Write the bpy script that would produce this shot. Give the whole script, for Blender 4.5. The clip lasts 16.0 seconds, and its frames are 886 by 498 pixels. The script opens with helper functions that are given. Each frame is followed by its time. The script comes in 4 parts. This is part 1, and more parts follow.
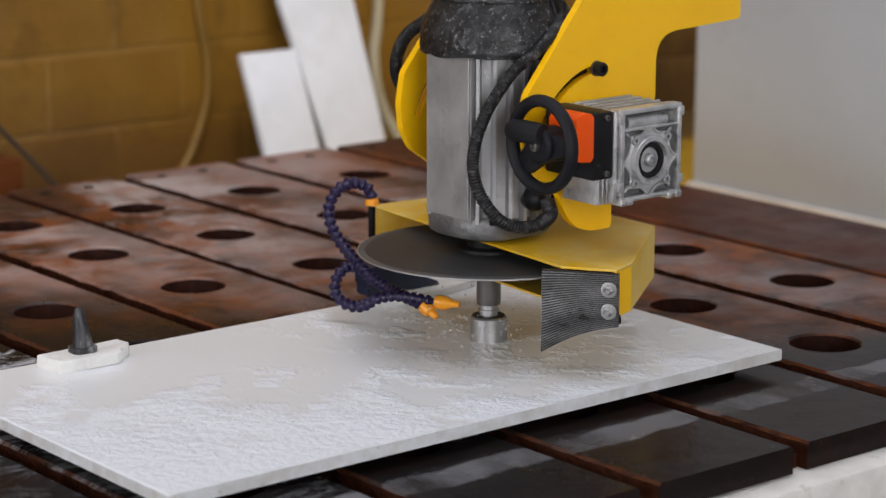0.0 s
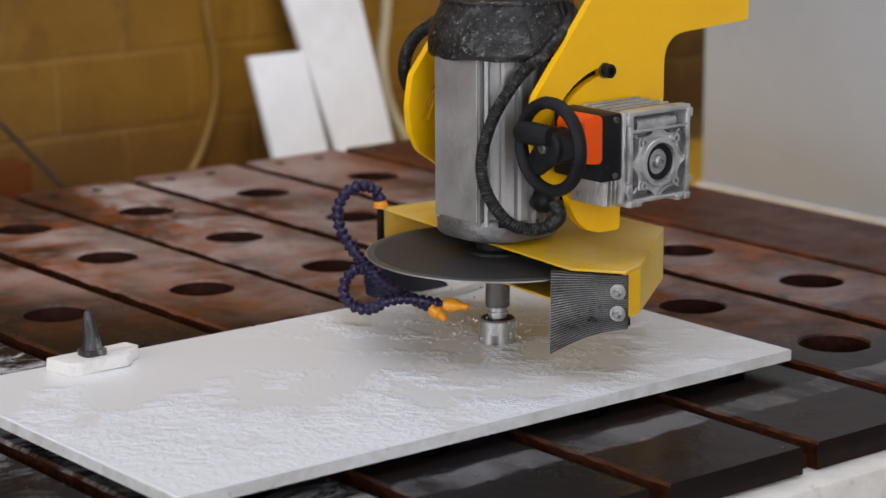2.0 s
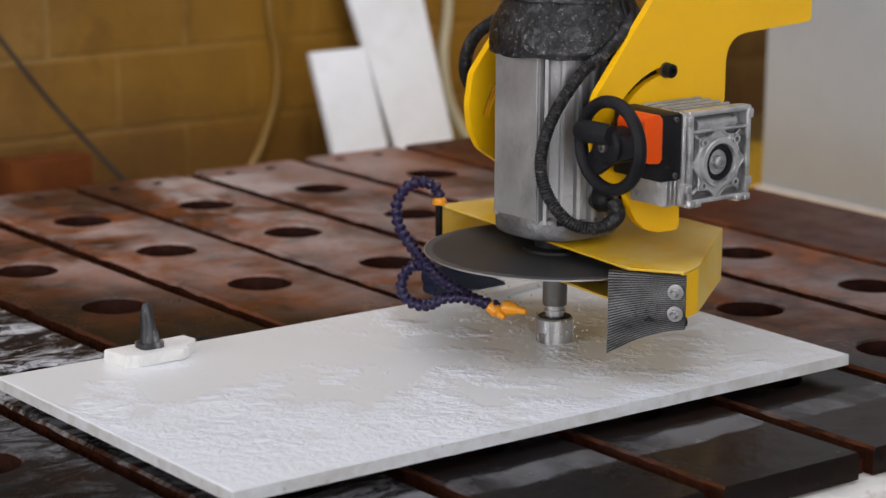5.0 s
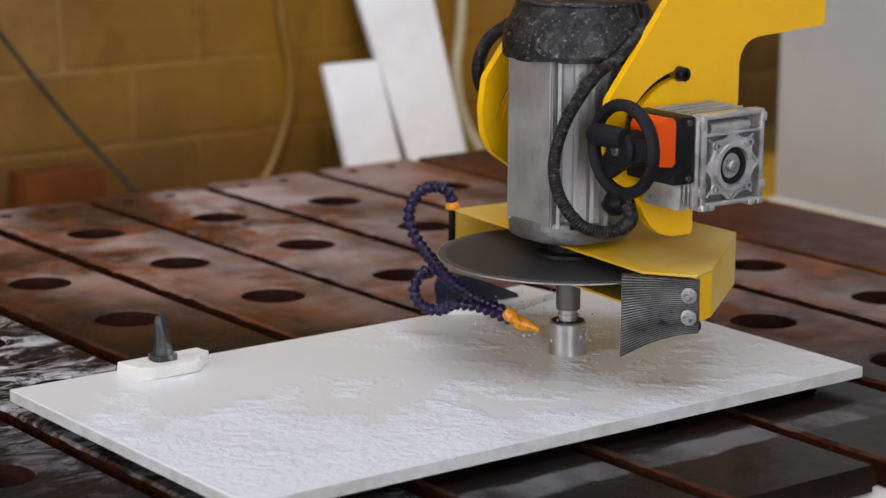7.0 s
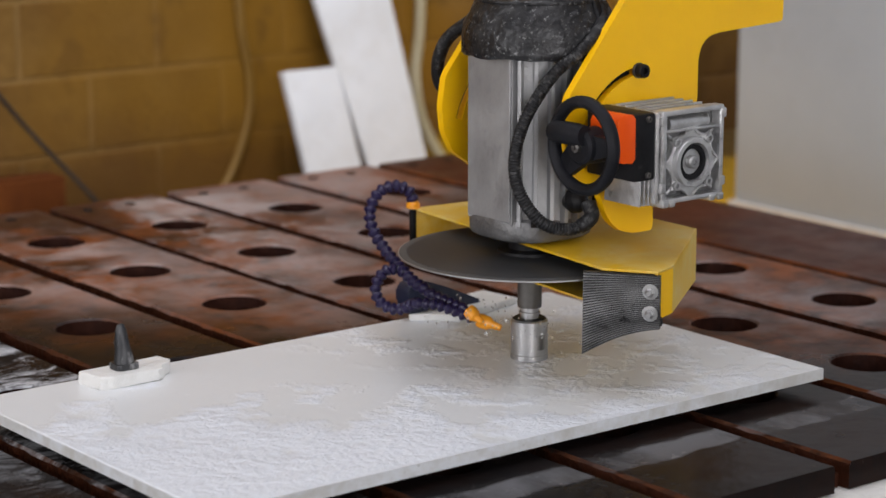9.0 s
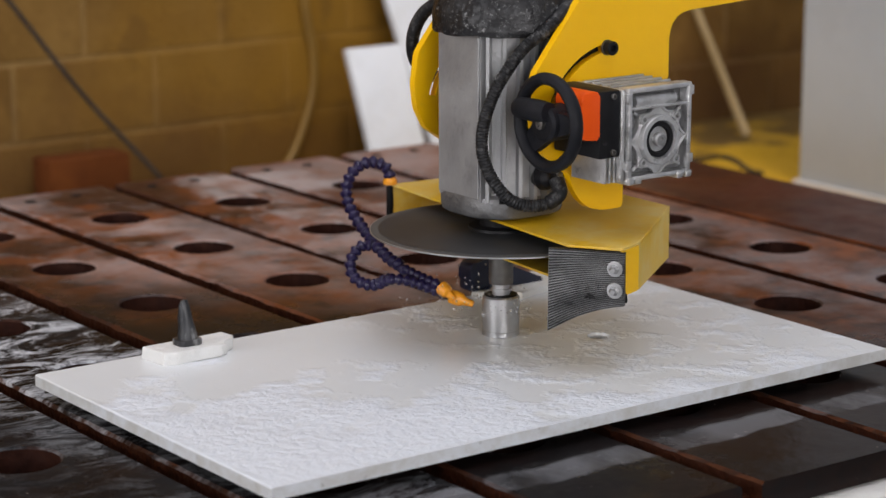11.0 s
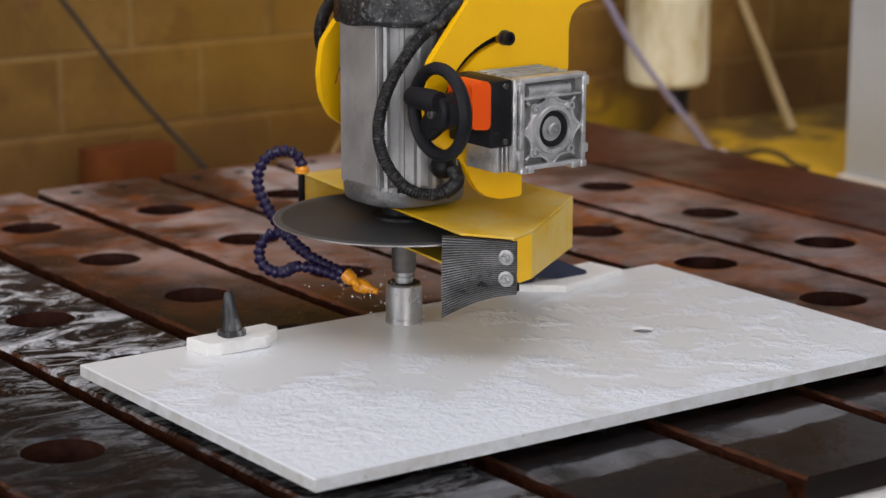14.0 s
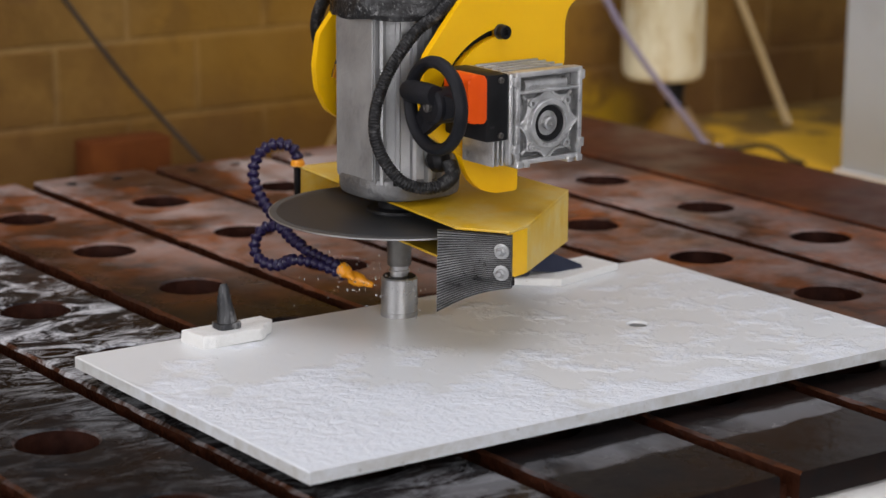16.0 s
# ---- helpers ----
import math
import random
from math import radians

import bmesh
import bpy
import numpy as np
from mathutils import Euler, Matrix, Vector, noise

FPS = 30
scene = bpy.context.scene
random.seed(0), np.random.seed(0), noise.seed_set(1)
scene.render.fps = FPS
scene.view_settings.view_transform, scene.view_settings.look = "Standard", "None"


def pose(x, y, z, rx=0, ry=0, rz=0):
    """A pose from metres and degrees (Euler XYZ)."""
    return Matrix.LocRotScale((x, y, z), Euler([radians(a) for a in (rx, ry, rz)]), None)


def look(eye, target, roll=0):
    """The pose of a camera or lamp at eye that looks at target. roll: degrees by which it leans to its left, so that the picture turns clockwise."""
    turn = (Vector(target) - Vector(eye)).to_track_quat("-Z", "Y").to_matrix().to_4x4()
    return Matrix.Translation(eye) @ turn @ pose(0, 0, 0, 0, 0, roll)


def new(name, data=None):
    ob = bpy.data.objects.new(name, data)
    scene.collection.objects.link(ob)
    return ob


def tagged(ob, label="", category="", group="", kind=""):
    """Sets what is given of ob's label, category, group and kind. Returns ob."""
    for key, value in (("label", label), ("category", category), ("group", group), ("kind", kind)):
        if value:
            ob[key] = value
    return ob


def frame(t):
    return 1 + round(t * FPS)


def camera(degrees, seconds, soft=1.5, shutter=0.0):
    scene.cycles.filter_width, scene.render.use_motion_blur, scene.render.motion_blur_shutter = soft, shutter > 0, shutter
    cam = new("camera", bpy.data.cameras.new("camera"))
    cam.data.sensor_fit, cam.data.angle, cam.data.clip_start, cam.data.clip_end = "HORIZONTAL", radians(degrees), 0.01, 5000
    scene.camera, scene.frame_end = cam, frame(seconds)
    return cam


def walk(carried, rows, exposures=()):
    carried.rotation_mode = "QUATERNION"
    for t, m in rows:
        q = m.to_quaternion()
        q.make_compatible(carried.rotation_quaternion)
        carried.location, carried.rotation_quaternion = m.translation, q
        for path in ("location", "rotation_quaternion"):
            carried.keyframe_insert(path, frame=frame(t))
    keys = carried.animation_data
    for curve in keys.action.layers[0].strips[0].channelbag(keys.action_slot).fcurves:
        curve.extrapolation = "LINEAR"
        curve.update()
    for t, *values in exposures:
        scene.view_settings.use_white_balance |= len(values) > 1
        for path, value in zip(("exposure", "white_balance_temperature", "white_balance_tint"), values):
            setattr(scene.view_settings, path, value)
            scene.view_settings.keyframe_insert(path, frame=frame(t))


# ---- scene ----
cam = camera(21.413, 16.0, soft=1.5, shutter=0.5)
EYE = Vector((-1.7144, -3.6412, 1.1583))


def aim(yaw, pitch, roll):
    y, p = radians(yaw), radians(pitch)
    way = Vector((math.cos(p) * math.sin(y), math.cos(p) * math.cos(y), -math.sin(p)))
    return look(EYE, EYE + way, roll)


# seconds, heading from the y axis, tilt down, lean
PATH = [
    (0.0, 39.112, 12.737, 0.064), (0.5, 39.196, 12.787, 0.110), (1.0, 38.888, 12.889, -0.039),
    (1.5, 38.925, 12.746, -0.150), (2.0, 38.890, 12.699, -0.202), (2.5, 38.729, 12.726, 0.101),
    (3.0, 38.585, 12.701, 0.282), (3.5, 38.376, 12.648, 0.363), (4.0, 38.060, 12.607, 0.323),
    (4.2, 37.920, 12.630, 0.342), (6.3, 36.937, 12.830, 0.450), (6.5, 36.889, 12.687, 0.407),
    (7.0, 37.110, 12.450, 0.306), (7.5, 37.492, 12.145, 0.206), (8.0, 37.796, 11.983, 0.224),
    (8.5, 38.096, 11.975, 0.304), (9.0, 38.085, 12.304, 0.008), (9.5, 37.830, 12.757, -0.037),
    (9.7, 37.780, 12.832, -0.105), (11.8, 35.866, 12.798, -0.072), (12.0, 35.838, 12.801, -0.143),
    (12.5, 35.789, 12.883, -0.152), (13.0, 35.659, 12.914, -0.230), (13.5, 35.536, 13.033, -0.081),
    (14.0, 35.401, 13.029, 0.038), (14.5, 35.418, 13.010, 0.061), (15.0, 35.518, 13.000, 0.049),
    (15.5, 35.555, 13.128, 0.107), (16.0, 35.518, 13.191, 0.305)]
walk(cam, [(t, aim(a, b, c)) for t, a, b, c in PATH], exposures=[(0.0, -0.12, 6950, 18), (16.0, -0.12, 6950, 18)])
cam.data.dof.use_dof = True
cam.data.dof.focus_distance = 3.1
cam.data.dof.aperture_fstop = 4.5

# daylight sky, and unseen area lamps added overhead and on three sides
world = bpy.data.worlds.new("daylight")
scene.world = world
world.use_nodes = True
wn = world.node_tree
sky = wn.nodes.new("ShaderNodeTexSky")
sky.sky_type, sky.sun_disc = "NISHITA", False
sky.sun_elevation, sky.sun_rotation = radians(50), radians(200)
wn.links.new(sky.outputs[0], wn.nodes["Background"].inputs[0])
wn.nodes["Background"].inputs[1].default_value = 0.10


def area_light(name, eye, target, sx, sy, watts, color):
    data = bpy.data.lights.new(name, "AREA")
    data.shape, data.size, data.size_y, data.energy, data.color = "RECTANGLE", sx, sy, watts, color
    ob = new(name, data)
    ob.matrix_world = look(eye, target)
    return ob


sun = new("sun", bpy.data.lights.new("sun", "SUN"))
sun.data.energy, sun.data.angle, sun.data.color = 0.8, radians(12), (1.0, 0.96, 0.9)
sun.matrix_world = look((-2, -5, 8), (0, 0, 0))
area_light("overhead_fill", (0.0, -1.2, 4.45), (0.0, -1.2, 0), 4.6, 4.2, 125, (0.88, 0.945, 1.0))
area_light("camera_side_fill", (-2.0, -7.6, 1.9), (0.6, -1.0, 0.4), 3.8, 3.0, 290, (0.88, 0.945, 1.0))
# added lamp, brightens the corner behind the partition
area_light("far_corner_fill", (5.9, -0.4, 1.9), (2.7, 1.0, 0.3), 2.6, 2.0, 52, (0.92, 0.96, 1.0))
# added lamp, brightens the faces turned to the left
area_light("left_side_fill", (-5.9, -1.6, 1.9), (0.4, -1.0, 0.3), 4.0, 2.2, 190, (0.88, 0.945, 1.0))


# ---------------------------------------------------------------- materials
def surface(name, stops, scale=8.0, detail=6.0, rough=(0.5, 0.6), metal=0.0, bump=0.1, bump_scale=60.0,
            spots=None, spot_scale=20.0, spot_at=(0.6, 0.7), stretch=(1, 1, 1), per_piece=0.0, spec=0.5, far=0.01):
    """A noise-driven surface. stops: (place, colour) for the ramp; spots: a second colour laid on by coarser noise."""
    m = bpy.data.materials.new(name)
    m.use_nodes = True
    nt = m.node_tree
    b = nt.nodes["Principled BSDF"]
    link, add = nt.links.new, nt.nodes.new
    co = add("ShaderNodeTexCoord")
    mp = add("ShaderNodeMapping")
    mp.inputs["Scale"].default_value = stretch
    link(co.outputs["Object"], mp.inputs[0])
    vec = mp.outputs[0]
    if per_piece:
        oi = add("ShaderNodeObjectInfo")
        sc = add("ShaderNodeVectorMath")
        sc.operation = "SCALE"
        sc.inputs[0].default_value = (7.1, 3.3, 5.7)
        link(oi.outputs["Random"], sc.inputs["Scale"])
        ad = add("ShaderNodeVectorMath")
        link(vec, ad.inputs[0])
        link(sc.outputs[0], ad.inputs[1])
        vec = ad.outputs[0]
    n1 = add("ShaderNodeTexNoise")
    n1.inputs["Scale"].default_value, n1.inputs["Detail"].default_value = scale, detail
    n1.inputs["Roughness"].default_value = 0.65
    link(vec, n1.inputs["Vector"])
    ramp = add("ShaderNodeValToRGB")
    while len(ramp.color_ramp.elements) < len(stops):
        ramp.color_ramp.elements.new(0.5)
    for e, (at, col) in zip(ramp.color_ramp.elements, stops):
        e.position, e.color = at, (*col, 1)
    link(n1.outputs[0], ramp.inputs[0])
    color = ramp.outputs[0]
    rr = add("ShaderNodeMapRange")
    rr.inputs["From Min"].default_value, rr.inputs["From Max"].default_value = 0.3, 0.7
    rr.inputs["To Min"].default_value, rr.inputs["To Max"].default_value = rough
    link(n1.outputs[0], rr.inputs[0])
    roughness = rr.outputs[0]
    if spots:
        n2 = add("ShaderNodeTexNoise")
        n2.inputs["Scale"].default_value, n2.inputs["Detail"].default_value = spot_scale, 7
        n2.inputs["Roughness"].default_value = 0.7
        link(vec, n2.inputs["Vector"])
        mr = add("ShaderNodeMapRange")
        mr.inputs["From Min"].default_value, mr.inputs["From Max"].default_value = spot_at
        link(n2.outputs[0], mr.inputs[0])
        mix = add("ShaderNodeMix")
        mix.data_type = "RGBA"
        link(mr.outputs[0], mix.inputs["Factor"])
        link(color, mix.inputs["A"])
        mix.inputs["B"].default_value = (*spots, 1)
        color = mix.outputs["Result"]
    if per_piece:
        hs = add("ShaderNodeHueSaturation")
        mv = add("ShaderNodeMapRange")
        mv.inputs["To Min"].default_value, mv.inputs["To Max"].default_value = 1 - per_piece, 1 + per_piece
        link(oi.outputs["Random"], mv.inputs[0])
        link(mv.outputs[0], hs.inputs["Value"])
        link(color, hs.inputs["Color"])
        color = hs.outputs[0]
    link(color, b.inputs["Base Color"])
    link(roughness, b.inputs["Roughness"])
    b.inputs["Metallic"].default_value = metal
    b.inputs["Specular IOR Level"].default_value = spec
    if bump:
        n3 = add("ShaderNodeTexNoise")
        n3.inputs["Scale"].default_value, n3.inputs["Detail"].default_value = bump_scale, 4
        link(vec, n3.inputs["Vector"])
        bp = add("ShaderNodeBump")
        bp.inputs["Strength"].default_value, bp.inputs["Distance"].default_value = bump, far
        link(n3.outputs[0], bp.inputs["Height"])
        link(bp.outputs[0], b.inputs["Normal"])
    return m


BLOCK = surface("ochre_block", [(0.3, (0.120, 0.058, 0.013)), (0.5, (0.172, 0.092, 0.022)), (0.7, (0.235, 0.132, 0.036))],
                scale=4, rough=(0.8, 0.95), bump=0.5, bump_scale=90, spots=(0.115, 0.050, 0.020), spot_scale=3, per_piece=0.10, spec=0.15)
MORTAR = surface("mortar", [(0.3, (0.19, 0.112, 0.036)), (0.7, (0.27, 0.165, 0.062))], scale=20, rough=(0.9, 0.95), bump=0.4, spec=0.15)


def stain_wall(m):
    """Golden wash round the hanging hoses, browner low down, yellow slurry splashed behind the drum."""
    nt = m.node_tree
    b, link, add = nt.nodes["Principled BSDF"], nt.links.new, nt.nodes.new
    geo = add("ShaderNodeNewGeometry")
    sep = add("ShaderNodeSeparateXYZ")
    link(geo.outputs["Position"], sep.inputs[0])

    def calc(op, a, c):
        x = add("ShaderNodeMath")
        x.operation = op
        for k, v in enumerate((a, c)):
            if isinstance(v, (int, float)):
                x.inputs[k].default_value = v
            else:
                link(v, x.inputs[k])
        return x.outputs[0]

    def band(value, lo, hi, a=0.0, z=1.0):
        r = add("ShaderNodeMapRange")
        for key, v in (("From Min", lo), ("From Max", hi), ("To Min", a), ("To Max", z)):
            r.inputs[key].default_value = v
        link(value, r.inputs[0])
        return r.outputs[0]

    def cloud(scale):
        n = add("ShaderNodeTexNoise")
        n.inputs["Scale"].default_value, n.inputs["Detail"].default_value = scale, 7
        link(geo.outputs["Position"], n.inputs["Vector"])
        return n.outputs[0]

    def lay(fac, col):
        x = add("ShaderNodeMix")
        x.data_type = "RGBA"
        link(fac, x.inputs["Factor"])
        link(b.inputs["Base Color"].links[0].from_socket, x.inputs["A"])
        x.inputs["B"].default_value = (*col, 1)
        link(x.outputs["Result"], b.inputs["Base Color"])

    wide, fine = cloud(2.2), cloud(9)
    x, z = sep.outputs["X"], sep.outputs["Z"]
    shifted = calc("ADD", x, calc("MULTIPLY", calc("SUBTRACT", wide, 0.5), 1.2))
    gold = calc("MULTIPLY", band(shifted, 0.9, 1.5), band(shifted, 2.35, 2.1))
    lay(calc("MULTIPLY", gold, 0.75), (0.25, 0.125, 0.012))
    low_brown = band(calc("ADD", z, calc("MULTIPLY", calc("SUBTRACT", fine, 0.5), 0.35)), 0.26, 0.10)
    lay(calc("MULTIPLY", low_brown, 0.55), (0.085, 0.036, 0.012))
    lay(calc("MULTIPLY", band(fine, 0.56, 0.66), 0.35), (0.075, 0.036, 0.012))
    low = calc("MULTIPLY", band(calc("ADD", z, calc("MULTIPLY", calc("SUBTRACT", fine, 0.5), 0.30)), 0.13, 0.06), band(x, 1.9, 2.1))
    low = calc("MULTIPLY", low, band(x, 2.55, 2.35))
    lay(calc("MULTIPLY", low, 0.85), (0.46, 0.27, 0.008))


stain_wall(BLOCK)
stain_wall(MORTAR)
GREY_PANEL = surface("grey_panel_paint", [(0.3, (0.435, 0.478, 0.52)), (0.7, (0.49, 0.535, 0.58))], scale=2.5, rough=(0.6, 0.7), bump=0.05, spec=0.2,
                     spots=(0.39, 0.41, 0.43), spot_scale=1.5, spot_at=(0.55, 0.8))
PLASTER = surface("plaster", [(0.3, (0.42, 0.38, 0.30)), (0.7, (0.5, 0.46, 0.38))], scale=3, rough=(0.85, 0.95), bump=0.2)
ROOF = surface("roof_sheet", [(0.3, (0.30, 0.30, 0.30)), (0.7, (0.38, 0.38, 0.38))], scale=3, rough=(0.6, 0.7), bump=0.1)
CONCRETE = surface("pale_concrete", [(0.3, (0.55, 0.53, 0.50)), (0.7, (0.72, 0.70, 0.66))], scale=14, rough=(0.8, 0.95), bump=0.35,
                   bump_scale=50, spots=(0.42, 0.36, 0.30), spot_scale=18, spot_at=(0.62, 0.75))
YELLOW = surface("yellow_enamel", [(0.3, (0.85, 0.46, 0.002)), (0.7, (0.91, 0.51, 0.003))], scale=5, rough=(0.32, 0.42), bump=0.03,
                 bump_scale=25, spots=(0.70, 0.42, 0.03), spot_scale=14, spot_at=(0.62, 0.8))
YELLOW_DUSTY = surface("dusty_yellow_enamel", [(0.3, (0.66, 0.38, 0.010)), (0.7, (0.74, 0.45, 0.020))], scale=9, rough=(0.35, 0.6), bump=0.08,
                       spots=(0.66, 0.55, 0.27), spot_scale=9, spot_at=(0.44, 0.78))
CAST_ALU = surface("cast_aluminium", [(0.3, (0.47, 0.47, 0.47)), (0.7, (0.72, 0.72, 0.72))], scale=30, rough=(0.28, 0.48), metal=0.85, bump=0.25,
                   bump_scale=220, spots=(0.26, 0.26, 0.26), spot_scale=40, spot_at=(0.58, 0.7))
# two darker copies of the cast metal: recess shade put into the colour
CAST_DARK = surface("shaded_cast_aluminium", [(0.3, (0.06, 0.06, 0.062)), (0.7, (0.15, 0.15, 0.15))], scale=40, rough=(0.45, 0.6), metal=0.6, bump=0.3,
                    bump_scale=200, spots=(0.07, 0.07, 0.07), spot_scale=30, spot_at=(0.55, 0.72))
CAST_MID = surface("recess_shade_aluminium", [(0.3, (0.20, 0.20, 0.20)), (0.7, (0.32, 0.32, 0.32))], scale=35, rough=(0.4, 0.55), metal=0.7, bump=0.3, bump_scale=200)
MOTOR_GREY = surface("motor_grey_alloy", [(0.3, (0.28, 0.282, 0.286)), (0.7, (0.42, 0.42, 0.42))], scale=14, rough=(0.38, 0.55), metal=0.55, bump=0.15,
                     bump_scale=160, spots=(0.17, 0.17, 0.17), spot_scale=20, spot_at=(0.58, 0.90), stretch=(1, 1, 0.75))
MOTOR_DIRTY = surface("grimy_cast_alloy", [(0.3, (0.11, 0.11, 0.112)), (0.7, (0.24, 0.24, 0.24))], scale=16, rough=(0.35, 0.55), metal=0.55, bump=0.25,
                      bump_scale=130, spots=(0.05, 0.05, 0.05), spot_scale=24, spot_at=(0.56, 0.75))
BLACK = surface("black_plastic", [(0.3, (0.006, 0.006, 0.007)), (0.7, (0.012, 0.012, 0.013))], scale=20, rough=(0.4, 0.55), bump=0.1,
                spots=(0.06, 0.06, 0.062), spot_scale=45, spot_at=(0.62, 0.85), spec=0.16)
WHEEL_BLACK = surface("worn_black_bakelite", [(0.3, (0.006, 0.007, 0.009)), (0.7, (0.013, 0.013, 0.016))], scale=25, rough=(0.45, 0.6), bump=0.12,
                      spots=(0.045, 0.046, 0.05), spot_scale=30, spot_at=(0.62, 0.85), spec=0.16)
TAPE = surface("dusty_black_wrap", [(0.36, (0.006, 0.006, 0.007)), (0.50, (0.020, 0.020, 0.021)), (0.66, (0.055, 0.056, 0.058))], scale=9, rough=(0.20, 0.5),
               bump=0.8, bump_scale=55, spots=(0.20, 0.20, 0.20), spot_scale=170, spot_at=(0.57, 0.68), far=0.006, spec=0.3)
CONDUIT = surface("corrugated_black_conduit", [(0.3, (0.007, 0.007, 0.008)), (0.7, (0.014, 0.014, 0.015))], scale=30, rough=(0.45, 0.6), bump=0.2,
                  spots=(0.085, 0.085, 0.085), spot_scale=110, spot_at=(0.52, 0.68), spec=0.25)
ORANGE = surface("orange_plastic", [(0.3, (0.80, 0.078, 0.003)), (0.7, (0.88, 0.105, 0.005))], scale=8, rough=(0.4, 0.5), bump=0.03, spec=0.25)
NOZZLE = surface("amber_plastic", [(0.3, (0.72, 0.26, 0.012)), (0.7, (0.85, 0.34, 0.02))], scale=12, rough=(0.3, 0.4), bump=0.04)
HOSE = surface("violet_blue_plastic", [(0.3, (0.011, 0.007, 0.034)), (0.7, (0.020, 0.014, 0.054))], scale=25, rough=(0.3, 0.45), spec=0.35, bump=0.08,
               spots=(0.10, 0.08, 0.16), spot_scale=35, spot_at=(0.62, 0.85))
NAVY = surface("navy_plastic", [(0.3, (0.005, 0.009, 0.028)), (0.7, (0.010, 0.016, 0.042))], scale=18, rough=(0.35, 0.5), bump=0.08)
CONE_GREY = surface("dusty_dark_rubber", [(0.3, (0.012, 0.013, 0.015)), (0.7, (0.03, 0.031, 0.034))], scale=20, rough=(0.35, 0.55), bump=0.25,
                    bump_scale=50, spots=(0.30, 0.30, 0.30), spot_scale=45, spot_at=(0.54, 0.68), stretch=(1, 1, 0.4))
BLADE = surface("dull_blade_steel", [(0.3, (0.020, 0.022, 0.025)), (0.7, (0.042, 0.045, 0.049))], scale=6, rough=(0.40, 0.50), spec=0.30, metal=0.0, bump=0.04,
                bump_scale=90, spots=(0.05, 0.05, 0.05), spot_scale=4, spot_at=(0.5, 0.75))
BLADE_RIM = surface("diamond_rim", [(0.3, (0.075, 0.075, 0.074)), (0.7, (0.13, 0.13, 0.128))], scale=60, rough=(0.5, 0.6), metal=0.5, bump=0.2)
BRIGHT_STEEL = surface("bright_steel", [(0.3, (0.34, 0.34, 0.34)), (0.7, (0.50, 0.50, 0.50))], scale=30, rough=(0.36, 0.5), metal=0.9, bump=0.05,
                       spots=(0.34, 0.33, 0.31), spot_scale=25, spot_at=(0.58, 0.75))
DARK_STEEL = surface("dark_steel", [(0.3, (0.10, 0.095, 0.09)), (0.7, (0.18, 0.17, 0.16))], scale=30, rough=(0.4, 0.55), metal=0.8, bump=0.1)
RUBBER = surface("ribbed_rubber", [(0.3, (0.010, 0.010, 0.011)), (0.7, (0.026, 0.026, 0.027))], scale=25, rough=(0.24, 0.42), bump=0.1,
                 spots=(0.07, 0.07, 0.07), spot_scale=14, spot_at=(0.50, 0.75))
# pale rows for the flap's crests: highlights put into the colour
RIB_CREST = surface("rib_crest_highlights", [(0.33, (0.07, 0.07, 0.071)), (0.62, (0.42, 0.42, 0.42))], scale=16, rough=(0.25, 0.4), bump=0.1, stretch=(1, 1, 2))
WHITE_BOARD = surface("white_stone_offcut", [(0.3, (0.66, 0.70, 0.74)), (0.7, (0.73, 0.77, 0.81))], scale=6, rough=(0.3, 0.45), bump=0.03,
                      spots=(0.60, 0.62, 0.63), spot_scale=5, spot_at=(0.48, 0.72))
OFFCUT = surface("cream_stone_offcut", [(0.3, (0.66, 0.66, 0.64)), (0.7, (0.76, 0.76, 0.74))], scale=25, rough=(0.5, 0.7), bump=0.35, bump_scale=80,
                 spots=(0.35, 0.27, 0.18), spot_scale=40, spot_at=(0.66, 0.74))
# sludge of the bed; on hole walls it puts their shade into the colour
SLUDGE_SHADE = surface("sludge_and_hole_shade", [(0.3, (0.012, 0.004, 0.003)), (0.7, (0.036, 0.012, 0.007))], scale=25, rough=(0.5, 0.7), bump=0.3, spec=0.08)
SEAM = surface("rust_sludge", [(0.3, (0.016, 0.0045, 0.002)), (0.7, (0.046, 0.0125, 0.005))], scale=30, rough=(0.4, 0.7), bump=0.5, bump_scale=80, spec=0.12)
RED_BRICK = surface("red_clay", [(0.3, (0.085, 0.022, 0.005)), (0.7, (0.135, 0.040, 0.009))], scale=12, rough=(0.8, 0.95), bump=0.4, bump_scale=70, spec=0.12)
CREAM_DRUM = surface("stained_cream_plastic", [(0.3, (0.62, 0.57, 0.38)), (0.7, (0.74, 0.71, 0.56))], scale=6, rough=(0.4, 0.6), bump=0.08,
                     spots=(0.36, 0.24, 0.05), spot_scale=5, spot_at=(0.48, 0.68), stretch=(2, 2, 0.6))
LILAC = surface("lilac_hose_plastic", [(0.3, (0.22, 0.20, 0.30)), (0.7, (0.28, 0.26, 0.37))], scale=10, rough=(0.35, 0.5), bump=0.05)
STICK = surface("pale_wood", [(0.3, (0.42, 0.30, 0.13)), (0.7, (0.55, 0.40, 0.20))], scale=25, rough=(0.6, 0.75), bump=0.2, stretch=(3, 3, 0.3))
OCHRE_HOSE = surface("ochre_hose", [(0.3, (0.16, 0.082, 0.008)), (0.7, (0.20, 0.108, 0.013))], scale=10, rough=(0.5, 0.6), bump=0.05)
PALE_HOSE = surface("pale_clear_hose", [(0.3, (0.42, 0.38, 0.24)), (0.7, (0.50, 0.46, 0.32))], scale=10, rough=(0.3, 0.45), bump=0.05)
